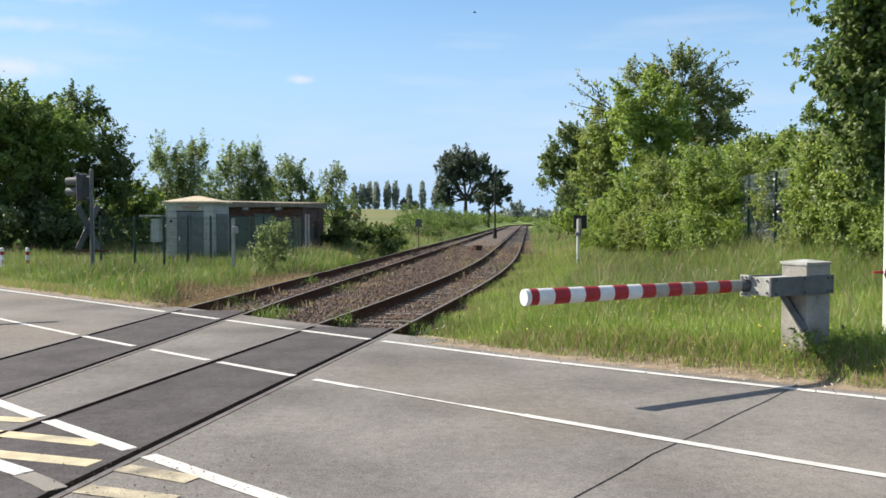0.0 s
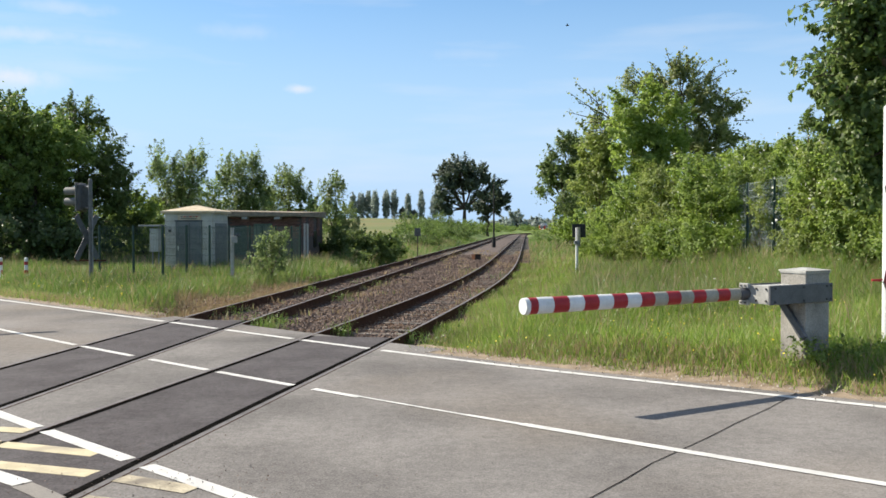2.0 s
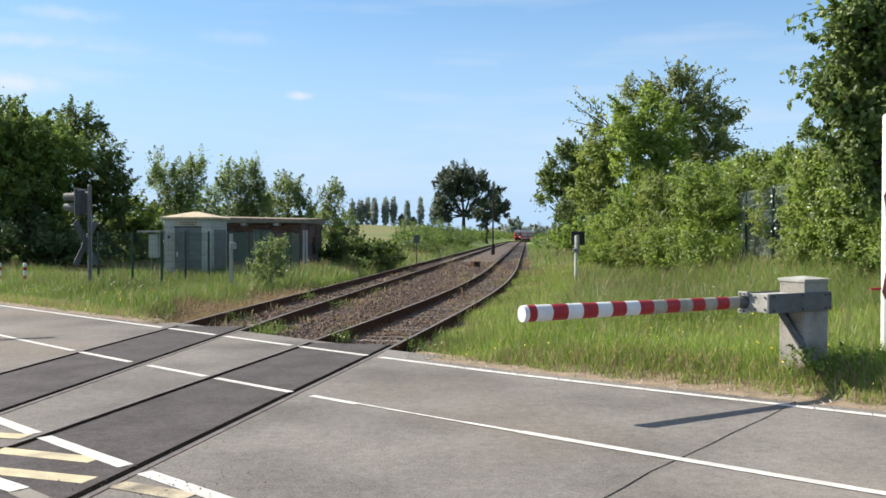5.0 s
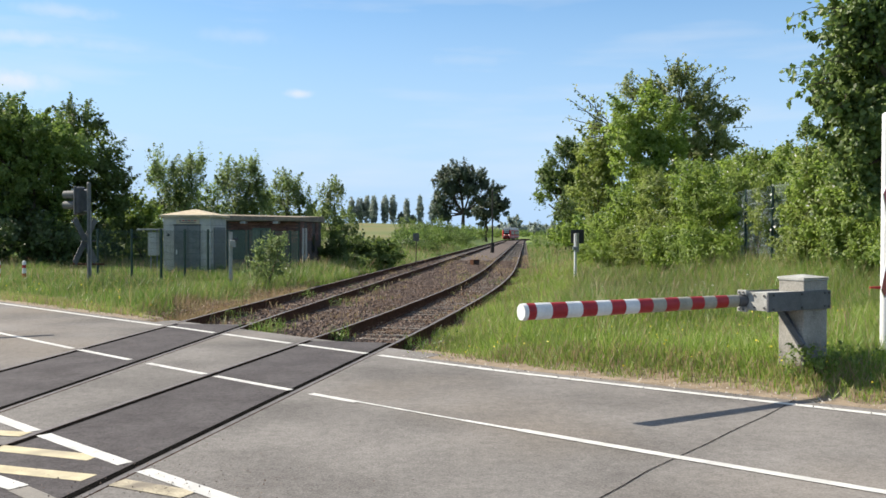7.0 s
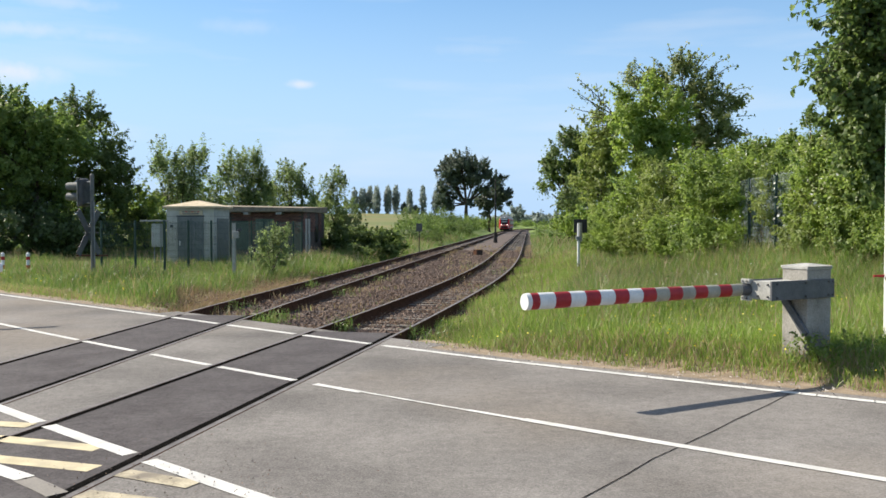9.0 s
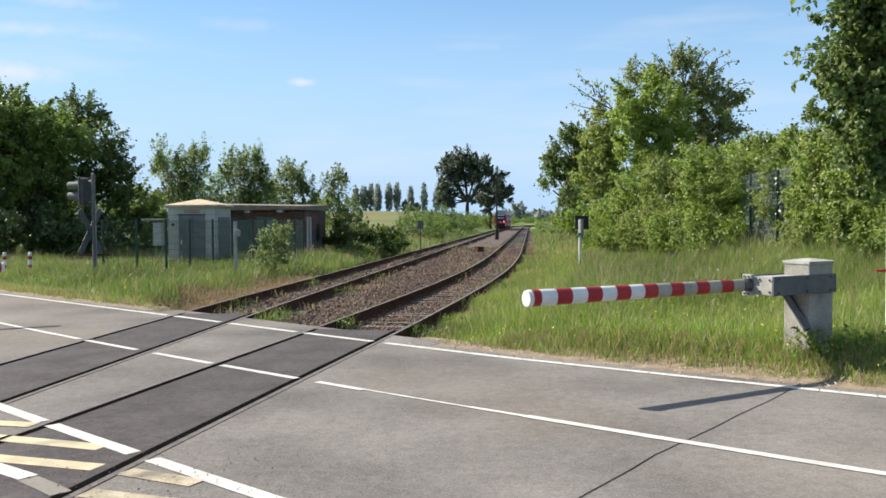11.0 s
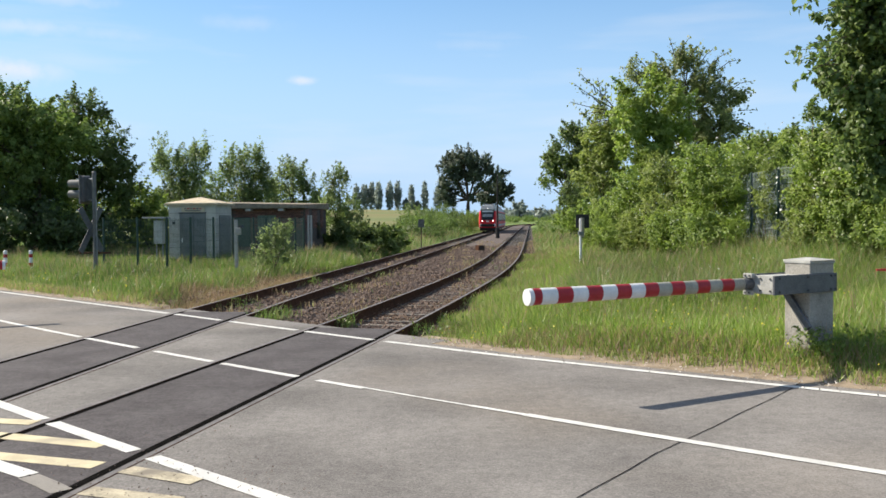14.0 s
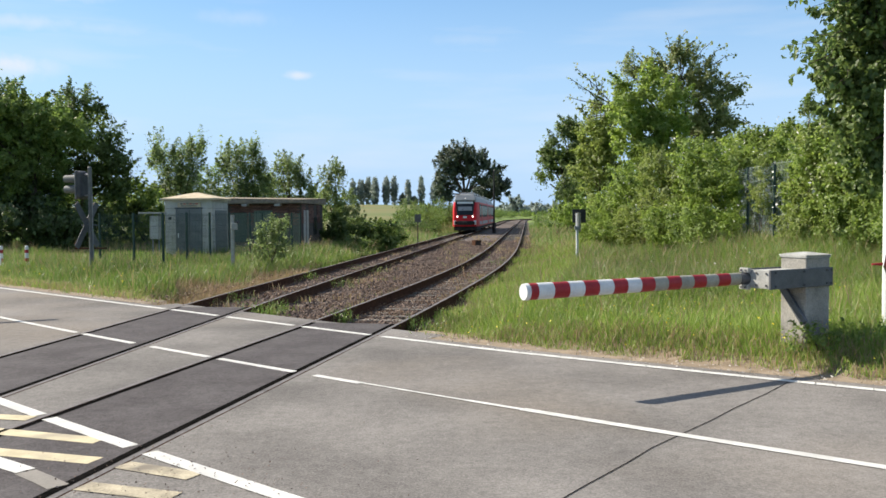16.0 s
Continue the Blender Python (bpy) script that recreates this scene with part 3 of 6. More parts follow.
def sprays(tree, dist, lines, leaf, per_metre, material, spread, label, broad=False, thick=0.012):
    """Twigs that stand out of a crown, with loose leaves along them: each line goes from one bearing and height line to another."""
    foot = Vector(tree.matrix_basis.translation)
    bm, pts = bmesh.new(), []
    for x0, y0, x1, y1, dy in lines:
        a = Vector((at(x0, dist), dist + dy, top_z(y0, dist))) - foot
        b = Vector((at(x1, dist), dist + dy - 0.2, top_z(y1, dist))) - foot
        mid = a.lerp(b, 0.5) + Vector((rng.normal(), rng.normal(), abs(rng.normal()))) * (b - a).length * 0.07
        for p, q, r in ((a, mid, thick), (mid, b, thick * 0.6)):
            rod(bm, p, q, r, r * 0.6, 5)
        n = max(4, int((b - a).length * per_metre))
        for k in range(n):
            t = 0.1 + 0.93 * (k + rng.random()) / n
            p = a.lerp(mid, t * 2) if t < 0.5 else mid.lerp(b, t * 2 - 1)
            pts.append(p + Vector(rng.normal(size=3)) * spread * (1.25 - 0.7 * t))
    tagged(part("twig", bm, M_BARK, tree, "thin dark twigs"), kind="stuff")
    V, F = broad_leaves(np.array(pts), leaf) if broad else cards(np.array(pts), leaf, aspect=0.7)
    tagged(part("loose_leaves", flat_mesh("loose_leaves", V, F, material), None, tree, label), kind="stuff")


def blob_points(blobs, count, clump, shell=0.75, rise=0.35):
    """Leaf places gathered in clumps over a few ellipsoids, and the way out from each."""
    w = np.array([b[3] * b[4] + b[4] * b[5] + b[3] * b[5] for b in blobs])
    w = w / w.sum()
    out, mids, ways = [], [], []
    for b, k in zip(blobs, w):
        n = max(6, int(count * k))
        m = max(4, int(1.25 * (b[3] * b[4] * b[5]) ** (2 / 3) / clump ** 2 * 4.6))
        d = rng.normal(size=(m, 3))
        d /= np.linalg.norm(d, axis=1)[:, None]
        r = np.where(rng.random(m) < 0.8, rng.uniform(shell, 1.05, m), rng.uniform(0.2, shell, m))[:, None]
        mid = np.array(b[:3]) + d * r * np.array(b[3:6])
        size = clump * rng.uniform(0.5, 1.25, m)
        pick = rng.integers(0, m, n)
        q = rng.normal(size=(n, 3)) * np.array((0.5, 0.5, 0.42))
        q *= np.minimum(1, 1.0 / (np.linalg.norm(q, axis=1)[:, None] + 1e-9))
        grow = d * 0.8 + rng.normal(size=(m, 3)) * 0.45 + np.array((0, 0, rise))
        grow /= np.linalg.norm(grow, axis=1)[:, None]
        t = rng.random(n)
        twig = grow[pick] * ((t - 0.35) * 1.9)[:, None] + q * (0.62 * (1.15 - t))[:, None]
        q = np.where((rng.random(n) < 0.72)[:, None], twig, q)
        out.append(mid[pick] + q * size[pick][:, None])
        ways.append(d[pick] * 0.6 + q * 0.8)
        mids.append(mid)
    return np.concatenate(out), np.concatenate(mids), np.concatenate(ways)


def woody(base, blobs, mids, trunk, limbs, fork):
    """A tapered trunk, limbs to the crown's masses and thin branches to some of its clumps."""
    bm = bmesh.new()
    base = Vector(base)
    top = base + Vector((0.0, 0.0, fork))
    steps = 4
    last, r = base - Vector((0, 0, 0.1)), trunk
    for i in range(1, steps + 1):
        nxt = base.lerp(top, i / steps) + Vector((rng.normal() * trunk * 0.25, rng.normal() * trunk * 0.25, 0))
        rod(bm, last, nxt, r, r * 0.9, 8)
        last, r = nxt, r * 0.9
    hubs = []
    for b in blobs:
        c = Vector(b[:3])
        hub = last.lerp(c, 0.75)
        rod(bm, last, hub, r * 0.7, r * 0.3, 6)
        hubs.append(hub)
    for m in mids[rng.permutation(len(mids))[:limbs]]:
        m = Vector(m)
        hub = min(hubs, key=lambda h: (h - m).length)
        rod(bm, hub, m, r * 0.2, r * 0.05, 4)
    return bm


def plant(name, x, y, blobs, leaf, count, clump, material, label, category, trunk=0.15, limbs=30, fork=1.5, z=None, shell=0.75, extra=None, group="", rise=0.35, broad=False):
    """A tree or bush: trunk and crown. Blobs are (dx, dy, z over the foot, rx, ry, rz)."""
    z = float(ground_z(x, y)) if z is None else z
    t = empty(name, pose(x, y, z), label, category, group)
    pts, mids, ways = blob_points(blobs, count, clump, shell, rise)
    part("trunk", woody((0, 0, 0), blobs, mids, trunk, limbs, fork), M_BARK, t, "rough dark bark")
    V, F = broad_leaves(pts, leaf) if broad else cards(pts, leaf, out=ways)
    part("crown", flat_mesh("crown", V, F, material), None, t)
    if extra:
        m, n, size, low, nm = extra
        pick = rng.permutation(len(pts))[:n]
        V, F = cards(pts[pick] + ways[pick] * 0.22, size, aspect=0.9)
        part(nm, flat_mesh(nm, V, F, m), None, t)
    return t


def at(px, dist):
    """Sideways place of a bearing, at a distance ahead."""
    return (px - 784) / 1550 * dist


def top_z(py, dist):
    return 1.82 + (389 - py) / 1550 * dist


def by_view(name, dist, masses, leaf, count, clump, material, label, category, foot=None, **more):
    """A plant from the bearings of its crown's masses: (bearing, height line, half-width, half-height in the same units)."""
    k = dist / 1550
    x = at(foot if foot is not None else masses[0][0], dist)
    z = float(ground_z(x, dist))
    blobs = [(at(px, dist) - x, dy, top_z(py, dist) - z, w * k, max(w, h) * k * (1.7 if name == "hedge_bush" else 0.85), h * k) for px, py, w, h, dy in masses]
    return plant(name, x, dist, blobs, leaf, count, clump, material, label, category, z=z, **more)


# dark trees beyond the road
by_view("broadleaf_tree", 45, [(30, 282, 95, 100, 0), (60, 230, 75, 52, 1), (100, 330, 60, 90, 0)], 0.15, 36000, 0.65, L_MID, "tall dense dark green tree in shade behind meadow", "tree", foot=50, trunk=0.25, fork=3)
by_view("broadleaf_tree", 44, [(-90, 260, 100, 130, 0), (-60, 212, 70, 55, 1), (5, 196, 55, 42, 0)], 0.15, 26000, 0.65, L_MID, "tall dense dark green tree in shade behind meadow", "tree", foot=-80, trunk=0.25, fork=3)
# left in the deep green, as the darker side of this tree group
by_view("broadleaf_tree", 47, [(150, 250, 55, 80, 0), (135, 195, 40, 35, 0), (190, 290, 38, 60, 0), (160, 375, 70, 60, 1), (205, 320, 25, 50, 0)], 0.16, 30000, 0.55, L_SHADE, "dark green tree with ragged crown edge beyond signal", "tree", foot=150, trunk=0.2, fork=2.5)
# filler bushes; their dark green stands for deep shade under the crowns
by_view("broadleaf_bush", 43, [(20, 400, 110, 50, 0), (130, 410, 80, 42, 0), (0, 340, 70, 60, 1)], 0.18, 19000, 0.6, L_UNDERSHADE, "filler undergrowth with shade-dark leaves below the trees", "bush", foot=60, trunk=0.08, fork=0.3)
by_view("broadleaf_bush", 53, [(-40, 360, 110, 75, 0), (110, 370, 110, 65, 0)], 0.3, 13000, 0.8, L_UNDERSHADE, "filler thicket with shade-dark leaves behind the trees", "bush", foot=40, trunk=0.1, fork=0.5)
# extra crown in lighter green, added for the group's sunlit top
by_view("broadleaf_tree", 43.5, [(40, 192, 58, 36, 0), (95, 216, 42, 40, 0), (-20, 178, 50, 40, 0), (130, 252, 38, 42, 0), (60, 250, 60, 40, 0), (20, 300, 60, 45, -0.3), (-10, 240, 50, 50, -0.3)], 0.17, 26000, 0.6, L_MID, "added green crown layer for the sunlit tree top", "tree", foot=60, trunk=0.2, fork=4)
# added scrub; its deep green stands for shade on the grass
by_view("bank_bush", 46, [(640, 440, 28, 12, 0), (600, 450, 26, 9, 0)], 0.13, 6000, 0.4, L_SHADE, "low scrub on the shaded strip beside the main track", "bush", foot=625, trunk=0.04, fork=0.2, group="bank bushes")
by_view("bank_bush", 52, [(692, 424, 24, 17, 0), (660, 432, 20, 14, 0)], 0.14, 6000, 0.4, L_MID, "low scrub on the shaded strip beside the main track", "bush", foot=685, trunk=0.04, fork=0.2, group="bank bushes")
# scrub added in place of the shade cast on the ground here
by_view("bank_bush", 49, [(612, 412, 30, 26, 0), (648, 424, 34, 18, 0), (688, 432, 18, 10, 0), (585, 425, 24, 22, 0)], 0.15, 11000, 0.4, L_SHADE, "added green scrub in place of shade between shed and track", "bush", foot=630, trunk=0.05, fork=0.3, group="bank bushes")
# orchard trees behind the hut
WILLOWY = "mid-green young tree with upright ragged shoots behind hut"
by_view("broadleaf_tree", 56, [(310, 310, 40, 45, 0), (350, 295, 25, 35, 0), (290, 290, 18, 30, 0), (320, 360, 55, 40, 0), (355, 268, 8, 18, 0), (285, 268, 8, 18, 0), (330, 268, 7, 14, 0)], 0.14, 16500, 0.75, L_WILLOW, WILLOWY, "tree", rise=1.6, foot=318, trunk=0.14, fork=2)
by_view("broadleaf_tree", 55, [(425, 320, 38, 45, 0), (445, 295, 18, 28, 0), (405, 290, 14, 22, 0), (470, 330, 20, 35, 0), (430, 365, 55, 35, 0), (452, 274, 7, 14, 0), (402, 274, 7, 12, 0), (428, 278, 7, 12, 0)], 0.14, 16500, 0.75, L_WILLOW, WILLOWY, "tree", rise=1.6, foot=430, trunk=0.14, fork=2)
by_view("broadleaf_tree", 57, [(515, 325, 25, 35, 0), (508, 300, 10, 14, 0), (545, 345, 15, 20, 0), (520, 370, 40, 32, 0), (500, 292, 5, 10, 0)], 0.14, 11500, 0.7, L_WILLOW, WILLOWY, "tree", rise=1.6, foot=517, trunk=0.12, fork=2)
by_view("broadleaf_tree", 52, [(597, 350, 33, 42, 0), (598, 320, 14, 18, 0), (575, 340, 15, 25, 0), (620, 385, 25, 25, 0), (595, 405, 40, 28, 0), (596, 305, 6, 12, 0)], 0.13, 10500, 0.65, L_WILLOW, WILLOWY, "tree", rise=1.6, foot=598, trunk=0.12, fork=1.2)
by_view("broadleaf_bush", 49, [(255, 360, 30, 40, 0), (270, 400, 35, 40, 0), (238, 400, 22, 45, 0)], 0.18, 8000, 0.5, L_LIGHT, "bright green bush in sun beside the hut", "bush", foot=258, trunk=0.07, fork=0.4)
by_view("broadleaf_bush", 62, [(230, 375, 45, 35, 0), (300, 375, 60, 38, 0), (385, 345, 32, 45, 0), (420, 378, 80, 34, 0), (483, 352, 26, 40, 0), (530, 380, 60, 30, 0), (558, 372, 22, 30, 0), (360, 335, 36, 36, 0), (475, 338, 32, 32, 0), (330, 345, 40, 30, 0)], 0.16, 26000, 0.6, L_MID, "green thicket behind the hut and trees", "bush", foot=400, trunk=0.07, fork=0.3)
# deep green here puts the bank's shade into the leaves
by_view("broadleaf_bush", 53, [(640, 425, 45, 22, 0), (605, 425, 30, 28, 0), (680, 425, 25, 18, 0)], 0.16, 9500, 0.5, L_SHADE, "low green bush on the bank beside the track", "bush", foot=640, trunk=0.06, fork=0.3)
by_view("elder_shrub", 30.5, [(484, 402, 10, 20, 0), (469, 420, 13, 22, 0), (500, 418, 14, 24, 0), (486, 442, 27, 26, 0), (464, 448, 18, 20, 0), (504, 398, 6, 10, 0)], 0.075, 4200, 0.26, L_WILLOW, "small light green shrub before the fence", "bush", rise=1.4, foot=482, trunk=0.03, fork=0.2)
# bank along the main track
for k in range(13):
    yy = 62 + k * 7.5
    xx = float(left_x(yy)) - 4.6 - 1.3 * (k % 3) + 0.4 * math.sin(3 * k)
    hh = (1.5, 1.9, 1.3, 2.2)[k % 4] * (0.42 if k < 4 else 1.15 if k < 9 else 1.0)
    plant("bank_bush", xx, yy, [(0, 0, hh * 0.5, 1.9, 2.4, hh * 0.62), (1.2, 1.5, hh * 0.35, 1.3, 1.6, hh * 0.5)], 0.15, 5200, 0.45, (L_MID, L_SHADE, L_MID, L_SHADE)[k % 4],
          "leafy green bush on the railway bank", "bush", trunk=0.05, limbs=8, fork=0.25, group="bank bushes")
# oak, its neighbour, poplars
by_view("oak_tree", 190, [(815, 282, 30, 19, 0), (845, 290, 22, 18, 0), (792, 298, 20, 26, 0), (866, 304, 13, 14, 0), (781, 334, 9, 30, 0), (804, 322, 18, 15, 0.5), (838, 308, 24, 12, 0), (794, 352, 9, 16, 0), (822, 302, 22, 18, 2), (874, 314, 8, 10, 0),
                          (850, 326, 16, 8, 0), (812, 338, 9, 9, 1), (834, 352, 6, 8, -1), (783, 360, 6, 10, 0)], 0.42, 30000, 1.1, L_OAK,
        "tall dark oak with open crown against the sky", "tree", foot=824, trunk=0.52, fork=5.0, limbs=160, shell=0.55)
by_view("broadleaf_tree", 205, [(868, 340, 24, 20, 0), (878, 318, 13, 16, 0), (856, 352, 16, 20, 0), (888, 345, 14, 18, 0), (895, 338, 9, 8, 0)], 0.5, 12000, 1.3, L_OAK, "round dark tree beside the railway bend", "tree", foot=865, trunk=0.4, fork=4)
# poplars and far woods look hazy through their leaf colour alone
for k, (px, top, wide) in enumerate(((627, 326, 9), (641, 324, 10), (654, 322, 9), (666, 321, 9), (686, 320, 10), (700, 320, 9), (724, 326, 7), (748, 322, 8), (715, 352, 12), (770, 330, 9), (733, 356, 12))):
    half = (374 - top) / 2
    by_view("poplar_tree", 415 + 4 * (k % 3), [(px, top + half * 0.72, wide * 0.5, half * 0.74, 0), (px, top + half * 1.1, wide * 0.68, half * 0.85, 0)], 0.7, 4200, 0.75, L_FAR_HAZED, "slim distant poplar in a row on the hill", "tree",
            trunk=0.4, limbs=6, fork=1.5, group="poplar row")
by_view("broadleaf_tree", 430, [(915, 375, 13, 14, 0), (903, 382, 8, 8, 0), (925, 384, 8, 6, 0)], 1.6, 1300, 3.0, L_FAR_HAZED, "hazy round tree far along the railway", "tree", trunk=0.4, fork=3)
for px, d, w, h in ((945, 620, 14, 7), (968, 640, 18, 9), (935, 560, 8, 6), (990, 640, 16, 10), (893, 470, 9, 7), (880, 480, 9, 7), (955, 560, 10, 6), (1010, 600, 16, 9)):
    by_view("far_thicket", d, [(px, 389 - h * 0.5, w, h * 1.3, 0)], 2.2, 900, 3.0, L_FAR_HAZED, "hazy far thicket on the horizon", "thicket", trunk=0.2, limbs=4, fork=1, group="far thickets")
# trees and hedge along the siding
by_view("broadleaf_tree", 45, [(1140, 185, 44, 52, 0), (1110, 200, 30, 45, -0.5), (1175, 195, 40, 55, 0), (1115, 255, 34, 45, -1), (1165, 255, 46, 45, -0.6), (1135, 280, 40, 30, -0.8)], 0.16, 27000, 0.6, L_LIGHT,
        "tall sunlit fresh green tree above the hedge", "tree", foot=1140, trunk=0.25, fork=3, shell=0.85)
olive = by_view("broadleaf_tree", 47.5, [(1215, 150, 48, 52, 0), (1245, 195, 50, 62, 0), (1285, 200, 22, 45, 0), (1170, 125, 30, 26, 0.5), (1205, 110, 28, 22, 0), (1240, 250, 60, 45, 0), (1300, 175, 14, 24, 0), (1120, 130, 26, 18, 0.6)], 0.16, 20000, 0.6, L_OLIVE,
                "brownish olive tree with open twiggy top", "tree", foot=1215, trunk=0.18, fork=4, limbs=90, shell=0.6)
sprays(olive, 47.3, [(1190, 110, 1178, 76, 0), (1200, 105, 1212, 74, 0), (1215, 105, 1232, 84, 0), (1235, 115, 1256, 92, 0), (1262, 130, 1300, 112, 0), (1250, 125, 1282, 98, 0), (1285, 165, 1322, 150, 0), (1295, 180, 1328, 170, 0), (1300, 200, 1330, 200, 0),
                     (1165, 115, 1150, 98, 0), (1140, 125, 1120, 106, 0), (1125, 135, 1092, 124, 0), (1298, 220, 1326, 236, 0)], 0.17, 16, L_OLIVE, 0.16, "loose leaves at the crown's edge", thick=0.03)
sprays(olive, 47.6, [(1088, 200, 1018, 132, 0), (1082, 196, 1010, 152, 0), (1078, 200, 1004, 184, 0), (1075, 205, 1020, 205, 0), (1062, 180, 1052, 142, 0), (1066, 182, 1066, 152, 0), (1050, 168, 1030, 148, 0), (1060, 190, 1024, 168, 0), (1090, 215, 1040, 222, 0)], 0.20, 11, L_OLIVE, 0.2,
       "sparse leaves on bare twigs", thick=0.035)
by_view("broadleaf_tree", 72, [(985, 280, 24, 30, 0), (1010, 265, 26, 34, 0), (1016, 318, 26, 44, 0), (974, 298, 14, 22, 0), (1040, 270, 36, 48, 0), (962, 325, 8, 12, 0)], 0.22, 20000, 0.8, L_SHADE, "dark green overhanging tree beside the siding", "tree", foot=1015, trunk=0.25, fork=2.5)
by_view("broadleaf_tree", 52, [(1055, 320, 36, 60, 0), (1060, 235, 30, 40, 0), (1085, 320, 40, 60, 0), (1045, 265, 26, 36, -0.4), (1085, 250, 26, 44, 0)], 0.19, 16000, 0.6, L_YELLOW, "yellow-green tree in the sunlit hedge row", "tree", foot=1065, trunk=0.15, fork=1.5, shell=0.85)
by_view("hedge_bush", 62, [(1000, 392, 24, 14, 0), (1022, 385, 25, 25, 0)], 0.16, 5000, 0.4, L_LIGHT, "bright green low bush beside the siding", "bush", foot=985, trunk=0.05, fork=0.2)
by_view("hedge_bush", 36, [(1070, 400, 32, 40, 0), (1045, 405, 22, 30, 0), (1075, 375, 18, 20, 0)], 0.085, 17000, 0.3, L_LIGHT, "bright yellow-green bush in full sun", "bush", foot=1062, trunk=0.05, fork=0.3)
BLOOM = (L_FLOWER, 100, 0.075, 0, "blossom")
HEDGE = "dense green hedge bush with scattered white blossom"
for k, (px, top, d) in enumerate(((1120, 300, 34), (1185, 275, 30), (1245, 255, 27), (1290, 262, 28), (1472, 250, 21.6), (1484, 225, 21.5), (1530, 250, 20), (1600, 255, 19), (1680, 250, 18.5))):
    s = 22.0 / d
    low = 440 + 8 * (k > 3)
    mid = (top + low) / 2
    by_view("hedge_bush", d, [(px, mid + 25, 52 * s, (low - mid) * 0.85, 0), (px - 12, top + 48 * s, 40 * s, 44 * s, 0.3), (px + 28, top + 75 * s, 36 * s, 50 * s, 0)], 0.078, 30000, 0.30, (L_LIGHT, L_YELLOW, L_LIGHT, L_LIGHT)[k % 4], HEDGE, "hedge", shell=0.88,
            foot=px, trunk=0.05, fork=0.4, extra=BLOOM, group="hedge along the fence", limbs=20)
by_view("hedge_bush", 26.5, [(1405, 330, 30, 60, 0), (1395, 400, 30, 45, 0), (1410, 275, 24, 28, 0)], 0.1, 7000, 0.34, L_MID, HEDGE, "hedge", foot=1405, trunk=0.05, fork=0.4, extra=BLOOM, group="hedge along the fence")
by_view("hedge_bush", 41, [(1140, 350, 50, 60, 0), (1090, 385, 40, 45, 0), (1200, 360, 50, 60, 0)], 0.10, 20000, 0.36, L_LIGHT, "green bush filling the hedge row", "hedge", foot=1140, trunk=0.05, fork=0.4, group="hedge along the fence")
by_view("hedge_bush", 33, [(1350, 370, 70, 60, 0), (1290, 380, 50, 50, 0), (1420, 370, 50, 60, 0)], 0.14, 9000, 0.4, L_SHADE, "shaded green bush behind the fence", "hedge", foot=1350, trunk=0.05, fork=0.4, group="hedge along the fence")
by_view("hedge_bush", 66, [(1018, 345, 26, 40, 0), (1036, 372, 28, 30, 0), (1000, 352, 14, 26, 0)], 0.18, 8000, 0.5, L_SHADE, "shaded green bush under the overhanging tree", "hedge", foot=1005, trunk=0.06, fork=0.4, group="hedge along the fence")
by_view("conifer_sapling", 24, [(1432, 212, 9, 32, 0), (1432, 186, 3, 16, 0)], 0.07, 1800, 0.2, L_MID, "small pointed green sapling above the hedge", "tree", foot=1432, trunk=0.06, fork=2.5)
by_view("hedge_bush", 28.5, [(1345, 330, 50, 60, 1), (1330, 290, 30, 28, 1), (1360, 400, 45, 40, 1)], 0.1, 9000, 0.35, L_LIGHT, HEDGE, "hedge", foot=1345, trunk=0.05, fork=0.4, extra=BLOOM, group="hedge along the fence")
by_view("climbing_vine", 23.9, [(1347, 300, 7, 30, 0), (1341, 345, 6, 34, 0), (1352, 380, 9, 26, 0), (1310, 272, 12, 8, 0.6), (1362, 268, 10, 7, 0)], 0.07, 1500, 0.16, L_YELLOW, "loose green vine climbing the wire fence", "vine", foot=1347, trunk=0.015, fork=0.3, limbs=30, extra=(L_FLOWER, 26, 0.08, 0, "blossom"))
# low skirts where the hedge meets the meadow
for k, (px, d) in enumerate(((1085, 33.5), (1135, 31.5), (1185, 28.5), (1235, 26), (1254, 25), (1442, 21.2), (1475, 20.5), (1530, 19.3), (1590, 18.3))):
    w = 42 * 24 / d
    by_view("hedge_bush", d, [(px, 425, w, 24 + 8 * (k % 2), 0), (px - 20, 405, w * 0.6, 26, 0.3), (px + 24, 412, w * 0.6, 20, 0)], 0.072, 8500, 0.26, (L_LIGHT, L_YELLOW, L_LIGHT, L_MID)[k % 4], "low bramble and leafy growth at the hedge's foot", "hedge",
            foot=px, trunk=0.03, fork=0.2, group="hedge along the fence", limbs=10, shell=0.85)
for px, top, d in ((1375, 238, 30.5), (1420, 232, 28), (1320, 250, 31)):
    by_view("hedge_bush", d, [(px, top + 55, 42, 55, 0), (px - 15, top + 28, 26, 26, 0.3), (px + 18, top + 38, 24, 26, 0)], 0.095, 14000, 0.34, L_LIGHT, HEDGE, "hedge", foot=px, trunk=0.05, fork=0.8, extra=BLOOM, group="hedge along the fence", shell=0.85)
